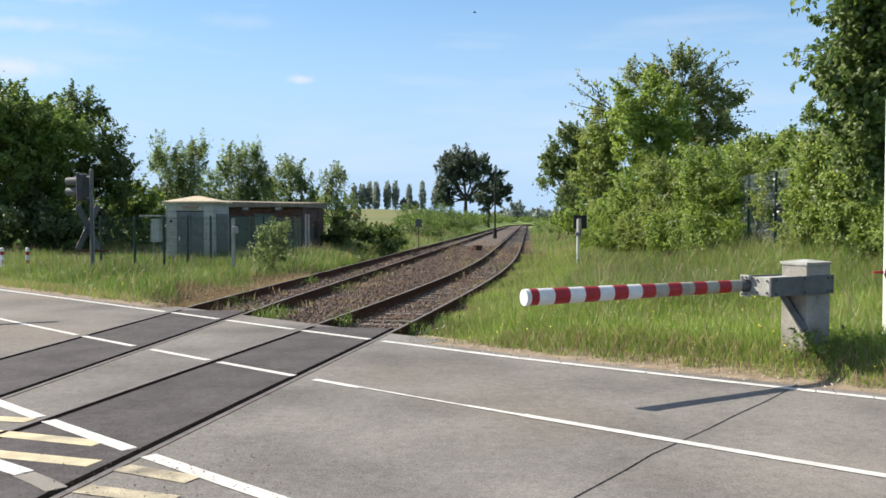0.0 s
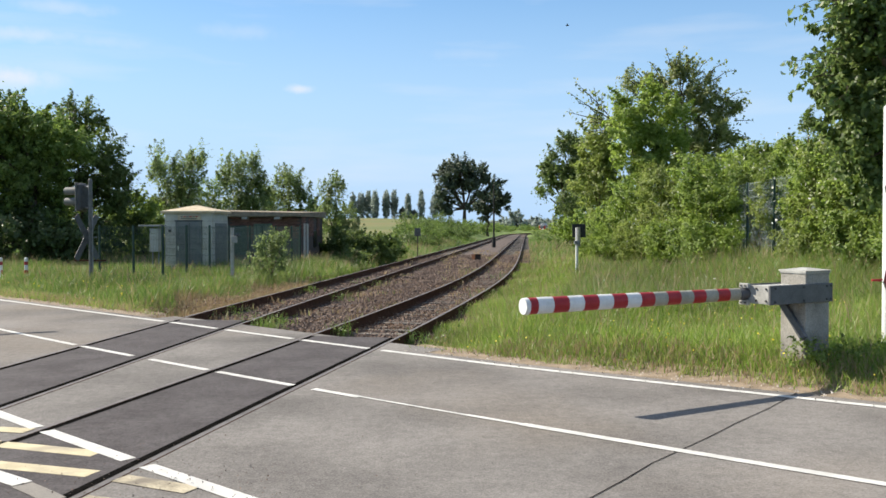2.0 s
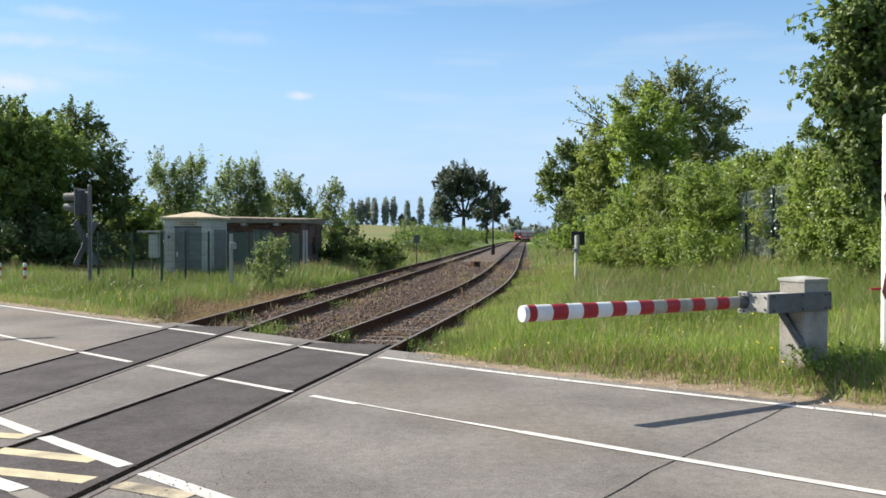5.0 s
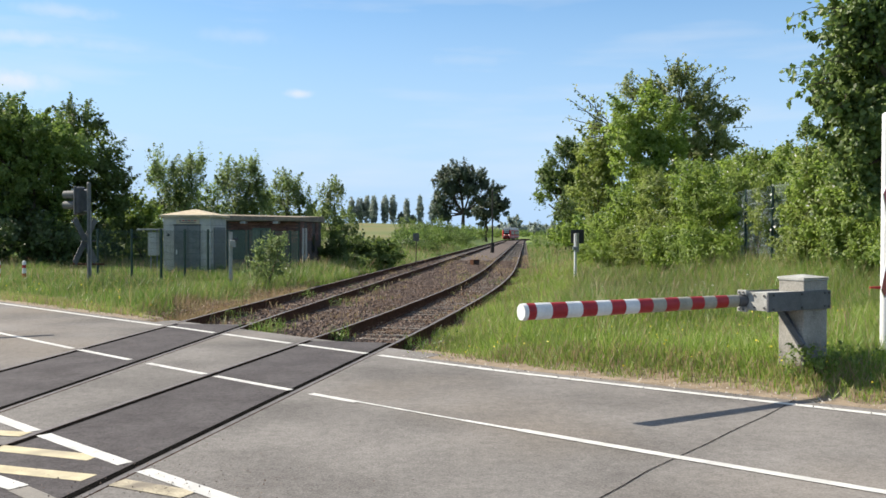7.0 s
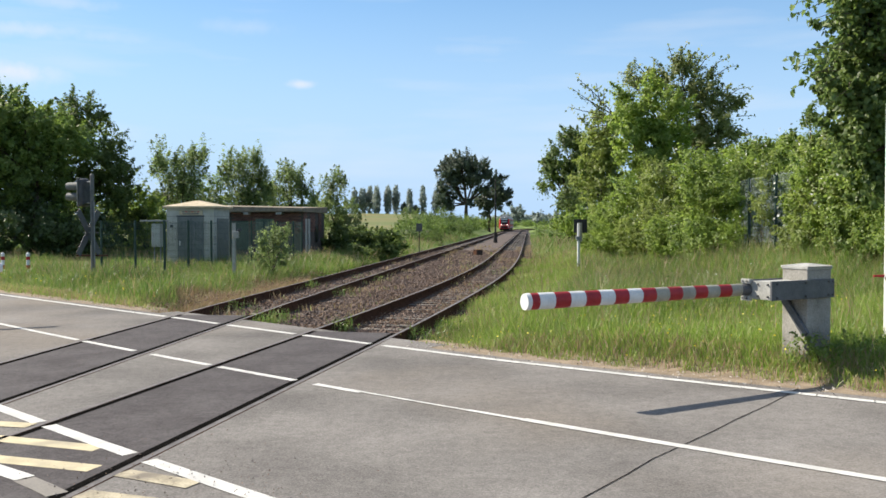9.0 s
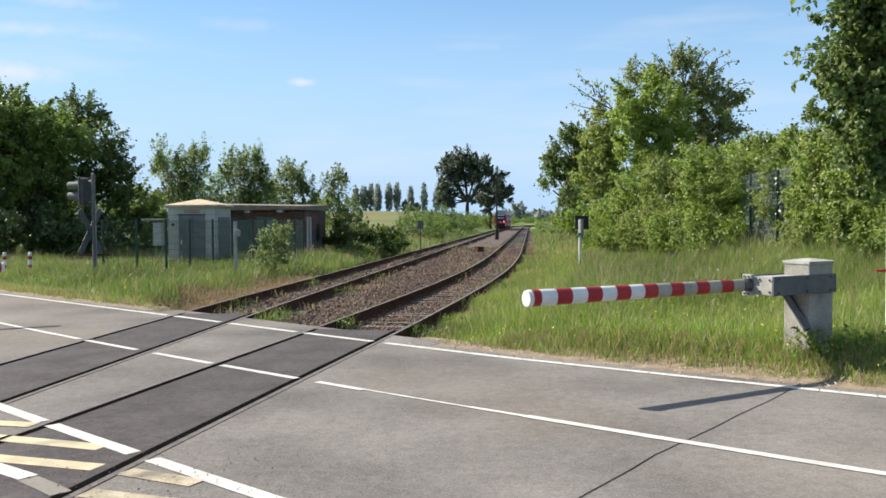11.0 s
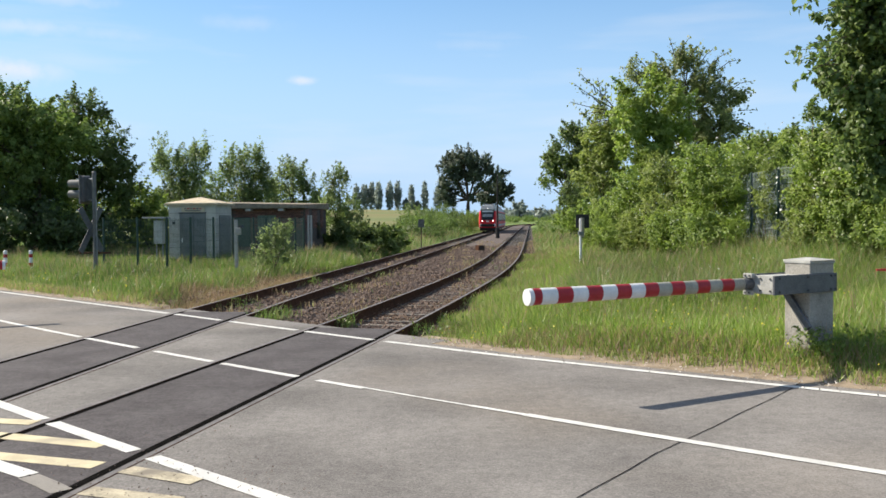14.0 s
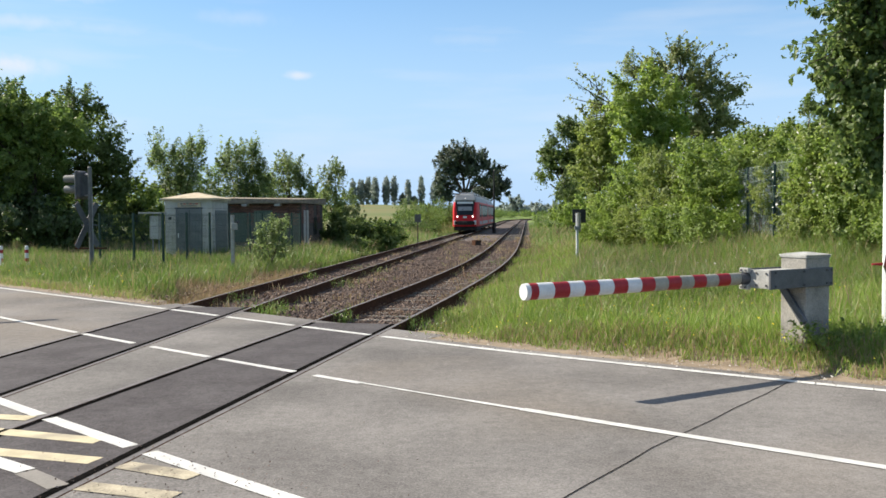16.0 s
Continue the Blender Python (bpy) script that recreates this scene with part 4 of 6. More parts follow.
# low scrub along the siding and a hazy belt of woods
for k in range(12):
    yy = 92 + k * 20.0
    hh = (0.7, 1.0, 0.6, 0.9)[k % 4]
    plant("bank_bush", float(right_x(yy)) + 4.2 + 1.1 * (k % 3), yy, [(0, 0, hh * 0.45, 1.9, 2.8, hh * 0.6), (1.6, 1.8, hh * 0.4, 1.6, 2.0, hh * 0.6)], 0.22, 2200, 0.6, (L_MID, L_OLIVE, L_LIGHT)[k % 3],
          "low green scrub on the railway bank", "bush", trunk=0.05, limbs=8, fork=0.2, group="bank bushes")
for k in range(20):
    yy = 160 + k * 14.0
    hh = (1.6, 2.2, 1.5, 2.6)[k % 4]
    plant("bank_bush", float(left_x(yy)) - 5.4 - 1.2 * (k % 3), yy, [(0, 0, hh * 0.45, 2.4, 3.2, hh * 0.6), (1.2, 1.8, hh * 0.4, 1.8, 2.4, hh * 0.55)], 0.3, 1500, 0.7, (L_MID, L_SHADE, L_LIGHT)[k % 3],
          "low green scrub on the railway bank", "bush", trunk=0.05, limbs=6, fork=0.2, group="bank bushes")
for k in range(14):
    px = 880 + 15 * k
    by_view("far_thicket", 660 + 12 * (k % 3), [(px, 385, 15, 8 + 3 * (k % 3), 0)], 2.2, 1100, 3.0, L_FAR_HAZED, "hazy far thicket on the horizon", "thicket", trunk=0.2, limbs=4, fork=1, group="far thickets")
# big-leaved tree that hangs into view beside the barrier
linden = by_view("linden_tree", 13.5, [(1575, 40, 85, 80, 0.3), (1512, 12, 52, 34, 0.2), (1545, 130, 62, 60, 0.3), (1585, 215, 62, 70, 0.4), (1500, 140, 30, 36, 0.2), (1525, 205, 34, 48, 0.2), (1600, 300, 60, 60, 0.4), (1535, 250, 34, 58, 0.2), (1560, 315, 30, 40, 0.2), (1540, 60, 50, 60, 0.9), (1580, 130, 60, 80, 1.2)], 0.085, 22000, 0.30, L_LINDEN,
                 "large-leaved dark green tree hanging over the verge", "tree", foot=1690, trunk=0.2, fork=2.6, limbs=60, shell=0.45, broad=True)
sprays(linden, 13.4, [(1500, -10, 1392, 10, 0), (1480, -5, 1384, 32, 0), (1490, 12, 1420, 36, 0.1), (1500, 20, 1455, 44, 0), (1470, 90, 1378, 100, 0), (1480, 95, 1392, 114, 0.1), (1475, 105, 1402, 122, 0), (1470, 112, 1386, 160, 0),
                      (1480, 118, 1412, 142, 0.1), (1485, 128, 1440, 158, 0), (1495, 70, 1432, 84, 0.1), (1490, 84, 1410, 90, 0), (1500, 140, 1462, 172, 0), (1510, 150, 1476, 190, 0.1), (1500, 60, 1470, 52, 0)],
       0.092, 19, L_LINDEN, 0.05, "large drooping heart-shaped leaves on thin twigs", True, 0.008)


plant("nettle_clump", 4.42, 10.3, [(0, 0, 0.15, 0.36, 0.22, 0.17), (0.35, 0.12, 0.13, 0.32, 0.22, 0.15), (-0.12, 0.05, 0.24, 0.14, 0.14, 0.18)], 0.05, 800, 0.13, L_MID, "dark green nettles round the barrier post", "weeds", trunk=0.01, limbs=25, fork=0.08)
plant("nettle_clump", 5.1, 10.5, [(0, 0, 0.10, 0.35, 0.25, 0.12)], 0.05, 260, 0.13, L_MID, "green nettles in the verge beside the post", "weeds", trunk=0.01, limbs=15, fork=0.08)


# ---- grass ----
def blades(x, y, z, height, width, lean=0.75):
    """Tapered bent blades: a quad below, a kite above."""
    n = len(x)
    a = rng.uniform(0, 2 * math.pi, n)
    side = np.c_[np.cos(a), np.sin(a), np.zeros(n)] * (width / 2)[:, None]
    b = rng.uniform(0, 2 * math.pi, n)
    bend = np.c_[np.cos(b), np.sin(b), np.zeros(n)] * (height * lean * rng.uniform(0.1, 1, n))[:, None]
    foot = np.c_[x, y, z]
    up = np.c_[np.zeros(n), np.zeros(n), height]
    V = np.stack([foot - side, foot + side, foot + up * 0.55 + bend * 0.35 + side * 0.8, foot + up + bend + side * 0.12, foot + up + bend - side * 0.12, foot + up * 0.55 + bend * 0.35 - side * 0.8], 1).reshape(-1, 3)
    k = np.arange(n)[:, None] * 6
    return V, np.concatenate([k + [0, 1, 2, 5], k + [5, 2, 3, 4]])


def meadow(count, x0, x1, y0, y1, ok, bias=1.0):
    y = y0 + (y1 - y0) * rng.random(count) ** bias
    x = rng.uniform(x0, x1, count)
    keep = ok(x, y) & (np.abs(x) < 0.57 * y + 1.5)
    return x[keep], y[keep]


def clumpy(x, y, f=0.9):
    return 0.5 + 0.25 * (np.sin(x * f + 1.3 * np.sin(y * f * 0.7)) + np.sin(y * f * 1.3 + 2.1 * np.sin(x * f * 0.6)))


def off_road(x, y, gap):
    s, d = road_coords(x, y)
    return d - far_d(s) > gap


def right_ok(x, y):
    return off_road(x, y, 0.66 + 0.2 * np.sin(x * 5) * np.sin(y * 4.1)) & (x > right_x(y) + 1.0 + 0.15 * np.sin(y * 1.7))


def left_ok(x, y):
    return off_road(x, y, 0.5 + 0.2 * np.sin(x * 5)) & (x < left_x(y) - 1.75 - 0.7 * smooth_step(34, 20, y) + 0.4 * np.sin(y * 1.3))


def grass_field(name, ok, x0, x1, y0, y1, count, label, tall, material, bias, wide=0.008, base=None):
    x, y = meadow(count, x0, x1, y0, y1, ok, bias)
    s, d = road_coords(x, y)
    edge = smooth_step(0.2, 2.2, d - far_d(s))
    h = tall * (0.18 + 0.82 * edge) * np.where(x > right_x(y), 0.6 + 0.4 * smooth_step(1.0, 2.4, x - right_x(y)), 1) * (0.45 + 0.65 * clumpy(x, y)) * rng.uniform(0.5, 1.2, len(x))
    V, F = blades(x, y, np.maximum(ground_z(x, y) - 0.02, -0.27) if base is None else np.full(len(x), base), h, wide + y * 0.00042 * rng.uniform(0.6, 1.3, len(x)))
    return tagged(new(name, flat_mesh(name, V, F, material)), label, "grass", kind="stuff")


grass_field("meadow_grass", right_ok, -1, 15, 8.5, 48, 360000, "tall fresh green meadow grass beside the siding", 0.40, L_GRASS, 1.5, 0.006)
grass_field("meadow_grass", left_ok, -27, 0, 17, 62, 240000, "tall green meadow grass before the fence", 0.52, L_MEADOW, 1.2)
grass_field("seeding_grass", right_ok, -1, 15, 10, 48, 15000, "ripe straw-coloured grass heads over the meadow", 0.62, L_STRAW, 1.3, 0.005)
grass_field("seeding_grass", left_ok, -27, 0, 18, 62, 14000, "ripe straw-coloured grass heads over the meadow", 0.72, L_STRAW, 1.2, 0.005)


def hedge_foot(x, y):
    return right_ok(x, y) & (x > right_x(y) + 3.5) & (y > 12.5 + 0.3 * x)


grass_field("seeding_grass", hedge_foot, 1, 15, 15, 34, 6500, "tall reddish seeding grass before the hedge", 0.78, L_STRAW, 1.2, 0.004)
grass_field("tall_grass", hedge_foot, 1, 15, 15, 34, 60000, "tall olive grass before the hedge", 0.62, L_MEADOW, 1.2, 0.005)


def edge_ok(x, y):
    s, d = road_coords(x, y)
    e = d - far_d(s)
    return (e > 0.3) & (e < 1.5) & ((x > right_x(y) + 1.3) | (x < left_x(y) - 1.6)) & (rng.random(len(x)) < smooth_step(0.45, 1.0, e))


def edge_grass(name, count, material, tall, label):
    s = rng.uniform(-32, 6, count)
    x, y = on_road(s, far_d(s) + rng.uniform(0.3, 1.5, count))
    k = edge_ok(x, y)
    x, y = x[k], y[k]
    V, F = blades(x, y, ground_z(x, y) - 0.01, tall * rng.uniform(0.4, 1.2, len(x)), np.full(len(x), 0.010) + y * 0.0003, 0.8)
    tagged(new(name, flat_mesh(name, V, F, material)), label, "grass", kind="stuff")


edge_grass("verge_grass", 26000, L_GRASS, 0.15, "short green grass creeping over the sandy verge")
edge_grass("dry_verge_grass", 24000, L_STRAW, 0.16, "short dry straw on the sandy verge")


def far_ok(x, y):
    return ((x > right_x(y) + 1.5) | ((x < left_x(y) - 2.0) & ((y < 74) | (x > -5.5))))


grass_field("far_grass", far_ok, -45, 30, 46, 150, 90000, "far green grass on both sides of the railway", 0.6, L_MEADOW, 1.4)
grass_field("seeding_grass", far_ok, -20, 26, 40, 110, 14000, "ripe reddish grass heads along the railway", 0.75, L_STRAW, 1.3, 0.004)


def weeds_ok(x, y):
    l, r = x - left_x(y), x - right_x(y)
    rails = np.minimum(np.minimum(np.abs(np.abs(l) - 0.95), np.abs(np.abs(r) - 0.95)), np.abs(r - 1.5))
    return off_road(x, y, 0.75) & (l > -2.4) & (r < 1.9) & (clumpy(x * 2.1, y * 1.7, 1.1) + 0.28 * (r > 0.2) > 0.62 + 0.3 * np.clip(rails, 0, 0.5) / 0.5)


grass_field("track_weeds", weeds_ok, -7, 12, 12, 80, 58000, "green and straw weeds growing through the ballast", 0.22, L_STRAW, 1.5, base=-0.2)
grass_field("track_weeds", weeds_ok, -7, 12, 13, 60, 7000, "green weeds growing along the rusty rails", 0.2, L_OLIVE, 1.6, base=-0.2)


def petals(name, ok, n, x0, x1, y0, y1, high, size, material, label):
    x, y = meadow(n, x0, x1, y0, y1, ok)
    V, F = cards(np.c_[x, y, ground_z(x, y) + high * rng.uniform(0.6, 1.2, len(x))], size, aspect=0.95)
    tagged(new(name, flat_mesh(name, V, F, material)), label, "flowers", kind="stuff")


petals("buttercups", right_ok, 420, -1, 8, 9, 16, 0.2, 0.026, L_BUTTER, "small yellow buttercups in the verge grass")
petals("daisies", right_ok, 80, 2, 14, 14, 30, 0.45, 0.038, L_FLOWER, "small white flowers in the tall meadow")
petals("buttercups", left_ok, 200, -20, -5, 18, 30, 0.35, 0.038, L_BUTTER, "small yellow buttercups in the tall meadow")


def tufts():
    """Rank tufts where the ballast meets the road."""
    xs, ys = [], []
    for px, py, n, w in ((470, 552, 130, 0.4), (492, 546, 150, 0.34), (450, 554, 70, 0.3), (606, 560, 90, 0.26), (596, 564, 80, 0.2), (730, 574, 60, 0.2), (762, 580, 90, 0.3), (800, 564, 60, 0.3), (425, 530, 60, 0.5), (412, 524, 40, 0.5), (548, 492, 60, 0.4), (605, 505, 50, 0.4), (640, 478, 40, 0.4), (668, 482, 40, 0.3), (838, 530, 80, 0.5), (872, 500, 110, 0.6), (892, 470, 90, 0.7), (845, 460, 70, 0.8)):
        dist = 1550 * 1.82 / (py - 389)
        xs.append(at(px, dist) + rng.normal(size=n) * w * 0.5)
        ys.append(dist + rng.normal(size=n) * w * 0.8)
    x, y = np.concatenate(xs), np.concatenate(ys)
    keep = off_road(x, y, 0.45)
    x, y = x[keep], y[keep]
    V, F = cards(np.c_[x, y, -0.16 + 0.20 * rng.random(len(x)) ** 1.6], 0.05, aspect=0.5, out=np.tile((0.0, 0.0, 0.3), (len(x), 1)))
    V2, F2 = blades(x[::3], y[::3], np.full(len(x[::3]), -0.16), rng.uniform(0.10, 0.32, len(x[::3])), np.full(len(x[::3]), 0.010), 0.7)
    V, F = np.r_[V, V2], np.r_[F, F2 + len(V)]
    tagged(new("weed_tufts", flat_mesh("weed_tufts", V, F, L_MEADOW)), "rank green weed tufts along the rusty rails", "weeds", kind="stuff")


tufts()


def litter(n):
    """Withered weeds and leaves on the ballast, thickest near the road and beside the main track."""
    y = 12.5 + 22 * rng.random(n) ** 2.2
    l, r = left_x(y) - 3.0, right_x(y) + 0.4
    x = l + (r - l) * rng.random(n)
    keep = off_road(x, y, 0.5) & (clumpy(x * 1.9, y * 1.5, 1.2) + 0.3 * (x < left_x(y) - 0.9) > 0.42)
    x, y = x[keep], y[keep]
    V, F = cards(np.c_[x, y, np.where(x < left_x(y) - 1.2, -0.03, -0.19) + 0.05 * rng.random(len(x))], 0.055, aspect=0.45, out=np.tile((0.0, 0.0, 0.6), (len(x), 1)))
    tagged(new("withered_weeds", flat_mesh("withered_weeds", V, F, L_DEAD)), "brown withered weeds and leaves on the ballast", "weeds", kind="stuff")


litter(26000)


def dry_ok(x, y):
    return off_road(x, y, 0.4) & (x < left_x(y) - 0.95) & (x > left_x(y) - 3.2 + 0.5 * np.sin(y * 2.1))


grass_field("dry_grass", dry_ok, -12, 0, 15, 32, 60000, "short dry pinkish straw beside the main track", 0.3, L_STRAW, 1.4, 0.006)


# ---- ballast stones ----
def stones(count):
    y = 11.5 + 55 * rng.random(count) ** 1.7
    l, r = left_x(y) - 1.7, right_x(y) + 1.45
    x = l + (r - l) * rng.random(count)
    keep = off_road(x, y, 0.95)
    x, y = x[keep], y[keep]
    n = len(x)
    s = rng.uniform(0.018, 0.042, n) * (1 + y / 60)
    P = np.array([(1, 0, 0), (-1, 0, 0), (0, 1, 0), (0, -1, 0), (0, 0, 1), (0, 0, -1)], float)
    F = np.array([(0, 2, 4), (2, 1, 4), (1, 3, 4), (3, 0, 4), (2, 0, 5), (1, 2, 5), (3, 1, 5), (0, 3, 5)])
    Q = P[None] * rng.uniform(0.6, 1.25, (n, 6, 1)) + rng.normal(size=(n, 6, 3)) * 0.22
    a = rng.uniform(0, 6.28, n)
    R = np.zeros((n, 3, 3))
    R[:, 0, 0], R[:, 0, 1], R[:, 1, 0], R[:, 1, 1], R[:, 2, 2] = np.cos(a), -np.sin(a), np.sin(a), np.cos(a), 0.8
    Q = np.einsum("nij,nkj->nki", R, Q) * s[:, None, None] + np.c_[x, y, np.full(n, -0.22)][:, None, :]
    FF = (F[None] + 6 * np.arange(n)[:, None, None]).reshape(-1, 3)
    tagged(new("ballast_stones", flat_mesh("ballast_stones", Q.reshape(-1, 3), FF, M_STONE)), "brown-grey broken ballast stones between the tracks", "ballast", kind="stuff")


stones(42000)


def pebbles(n):
    s = rng.uniform(-22, 4, n)
    x, y = on_road(s, far_d(s) + rng.normal(0.35, 0.22, n))
    keep = ((x > right_x(y) + 1.3) | (x < left_x(y) - 1.5))
    x, y = x[keep], y[keep]
    V, F = cards(np.c_[x, y, np.full(len(x), 0.012)], 0.028, aspect=0.8, out=np.tile((0.0, 0.0, 2.0), (len(x), 1)))
    V[:, 2] = 0.006 + 0.02 * rng.random(len(V))
    tagged(new("verge_pebbles", flat_mesh("verge_pebbles", V, F, M_PEBBLE)), "pale pebbles scattered along the verge", "pebbles", kind="stuff")


pebbles(1500)


def grit(n):
    """Loose grit thrown from the ballast over the painted hatch."""
    x, y = rng.normal(-1.9, 0.75, n), rng.normal(5.9, 0.7, n)
    V, F = cards(np.c_[x, y, np.full(n, 0.014)], 0.016, aspect=0.8, out=np.tile((0.0, 0.0, 2.0), (n, 1)))
    V[:, 2] = 0.009 + 0.014 * rng.random(len(V))
    tagged(new("road_grit", flat_mesh("road_grit", V, F, M_STONE)), "loose brown grit on the painted road", "grit", kind="stuff")


grit(420)


# ---- barrier ----
def barrier(x, y, turn):
    d = Vector((0.865, 0.5015, 0)).normalized()
    ang = math.degrees(math.atan2(d.y, d.x)) + turn
    g = float(ground_z(x, y))
    t = empty("level_crossing_barrier", pose(x, y, 0, 0, 0, ang), "closed half barrier with red and white arm beside road", "barrier", "half barriers")
    # local x runs away from the tip, local -y faces the road side
    w, dep = 0.437, 0.36
    bm = bmbox((w, dep, 1.27 - g + 0.2), (0, 0, (1.27 + g - 0.2) / 2), 0.012)
    part("post", bm, M_POST, t, "pale grey post housing, weathered")
    bm = bmesh.new()
    box(bm, (w + 0.02, dep + 0.02, 0.04), (0, 0, 1.287), 0.01)
    v = bmesh.ops.create_cone(bm, cap_ends=True, segments=4, radius1=0.31, radius2=0.06, depth=0.028, matrix=pose(0, 0, 1.322, 0, 0, 45))["verts"]
    part("cap", bm, M_CONC, t, "shallow pyramid cap")
    cz = 1.04
    for side in (-1, 1):
        bm = bmbox((1.12, 0.03, 0.225), (-0.322, side * (dep / 2 + 0.018), cz), 0.006)
        part("side_plate", bm, M_PLATE, t, "grey steel side plate")
    # paler material than the side plates, so its sunlit look is in the colour
    part("cross_plate", bmbox((0.025, dep + 0.004, 0.215), (-0.85, 0, cz), 0.004), M_CONC, t, "pale end plate of the arm bracket")
    for zz in (0.1, -0.1):
        clamp = part("clamp", bmbox((0.05, 0.13, 0.055), (-0.90, 0.14, cz + zz), 0.006), M_CONC, t, "pale clamp with bolts")
        for yy in (0.11, 0.17):
            part("bolt", bmrod((-0.925, yy, cz + zz), (-0.94, yy, cz + zz), 0.011, None, 6), M_DARKSTEEL, clamp)
    part("top_plate", bmbox((0.62, dep - 0.01, 0.012), (-0.532, 0, cz + 0.09), 0.003), M_CONC, t, "pale cover plate over the bracket")
    for yy, zz in ((-0.14, 0.07), (-0.14, -0.07), (0.0, 0.07), (0.0, -0.07)):
        part("bolt", bmrod((-0.86, yy, cz + zz), (-0.878, yy, cz + zz), 0.012, None, 6), M_DARKSTEEL, t)
    for xx in (-0.80, -0.3, 0.12, 0.2):
        for zz in (-0.08, 0.08):
            part("bolt", bmrod((xx, -dep / 2 - 0.03, cz + zz), (xx, -dep / 2 - 0.048, cz + zz), 0.012, None, 6), M_DARKSTEEL, t)
    bm = bmesh.new()
    box(bm, (0.05, 0.09, 0.56), (0, 0, 0), 0.006)
    brace = part("brace", bm, M_PLATE, t, "diagonal grey brace")
    brace.matrix_basis = look((-w / 2 - 0.03, 0.16, 0.95), (-w / 2 - 0.03, -0.17, 0.52)) @ pose(0, 0, -0.29)
    # arm
    tip = -4.07
    off = 0.15
    cuts = [0.0, 0.125] + [0.125 + 0.1975 * k for k in range(1, 16)]
    arm = part("arm", bmrod((tip + 0.01, off, cz), (-0.82, off, cz), 0.045, None, 16), M_PLATE, t, "red and white striped arm")
    for k, (a, b) in enumerate(zip(cuts, cuts[1:])):
        ra, rb = 0.086 - 0.0045 * a, 0.086 - 0.0045 * b
        red = k % 2 == 0
        tube = bmrod((tip + a, off, cz), (tip + b, off, cz), ra, rb, 20)
        bmesh.ops.scale(tube, vec=(1, 0.74, 1), space=Matrix.Translation((0, -off, 0)), verts=tube.verts)
        part("stripe", tube, M_RED if red else M_GRIME if k > 7 else M_WHITE, arm, "red arm section" if red else "grimy white arm section" if k > 7 else "white arm section")
    part("sleeve", bmrod((tip + 3.07, off, cz), (-0.85, off, cz), 0.068, None, 16), M_PLATE, arm, "grey tube at the arm's root")
    bm = bmrod((tip + 0.02, off, cz), (tip - 0.03, off, cz), 0.088, 0.083, 28)
    bmesh.ops.scale(bm, vec=(1, 0.86, 1), space=Matrix.Translation((0, -off, 0)), verts=bm.verts)
    part("end_cap", bm, M_WHITE, arm, "round white end cap")
    part("counterweight", bmbox((0.1, 0.3, 0.2), (0.262, 0, cz), 0.01), M_STEEL, t)
    return t


barrier(4.43, 10.67, 0)
barrier(-11.68, 14.05, 180)


def cross_boards(parent, centre, facing, arm, wide, back):
    """A crossing sign: two crossed boards with red tips and a red middle on white."""
    f = Vector(facing).normalized()
    ang = math.atan2(f.y, f.x)
    base = Matrix.Translation(centre) @ Matrix.Rotation(ang + math.pi / 2, 4, "Z")
    for k, lean in enumerate((35, -35)):
        m = base @ Matrix.Rotation(radians(lean), 4, "Y")
        b = part("cross_board", bmbox((wide, 0.012, arm * 2), (0, -0.012 * k, 0), 0.003), back, parent, "slanted board of the crossing sign", at=m)
        for z0, z1, mm in ((0.66, 0.995, M_RED), (-0.995, -0.66, M_RED), (0.10, 0.655, M_WHITE), (-0.655, -0.10, M_WHITE)):
            part("sign_face", bmbox((wide - 0.012, 0.004, (z1 - z0) * arm), (0, -0.010 - 0.012 * k, (z0 + z1) / 2 * arm)), mm, b, "red tip" if mm is M_RED else "white field")


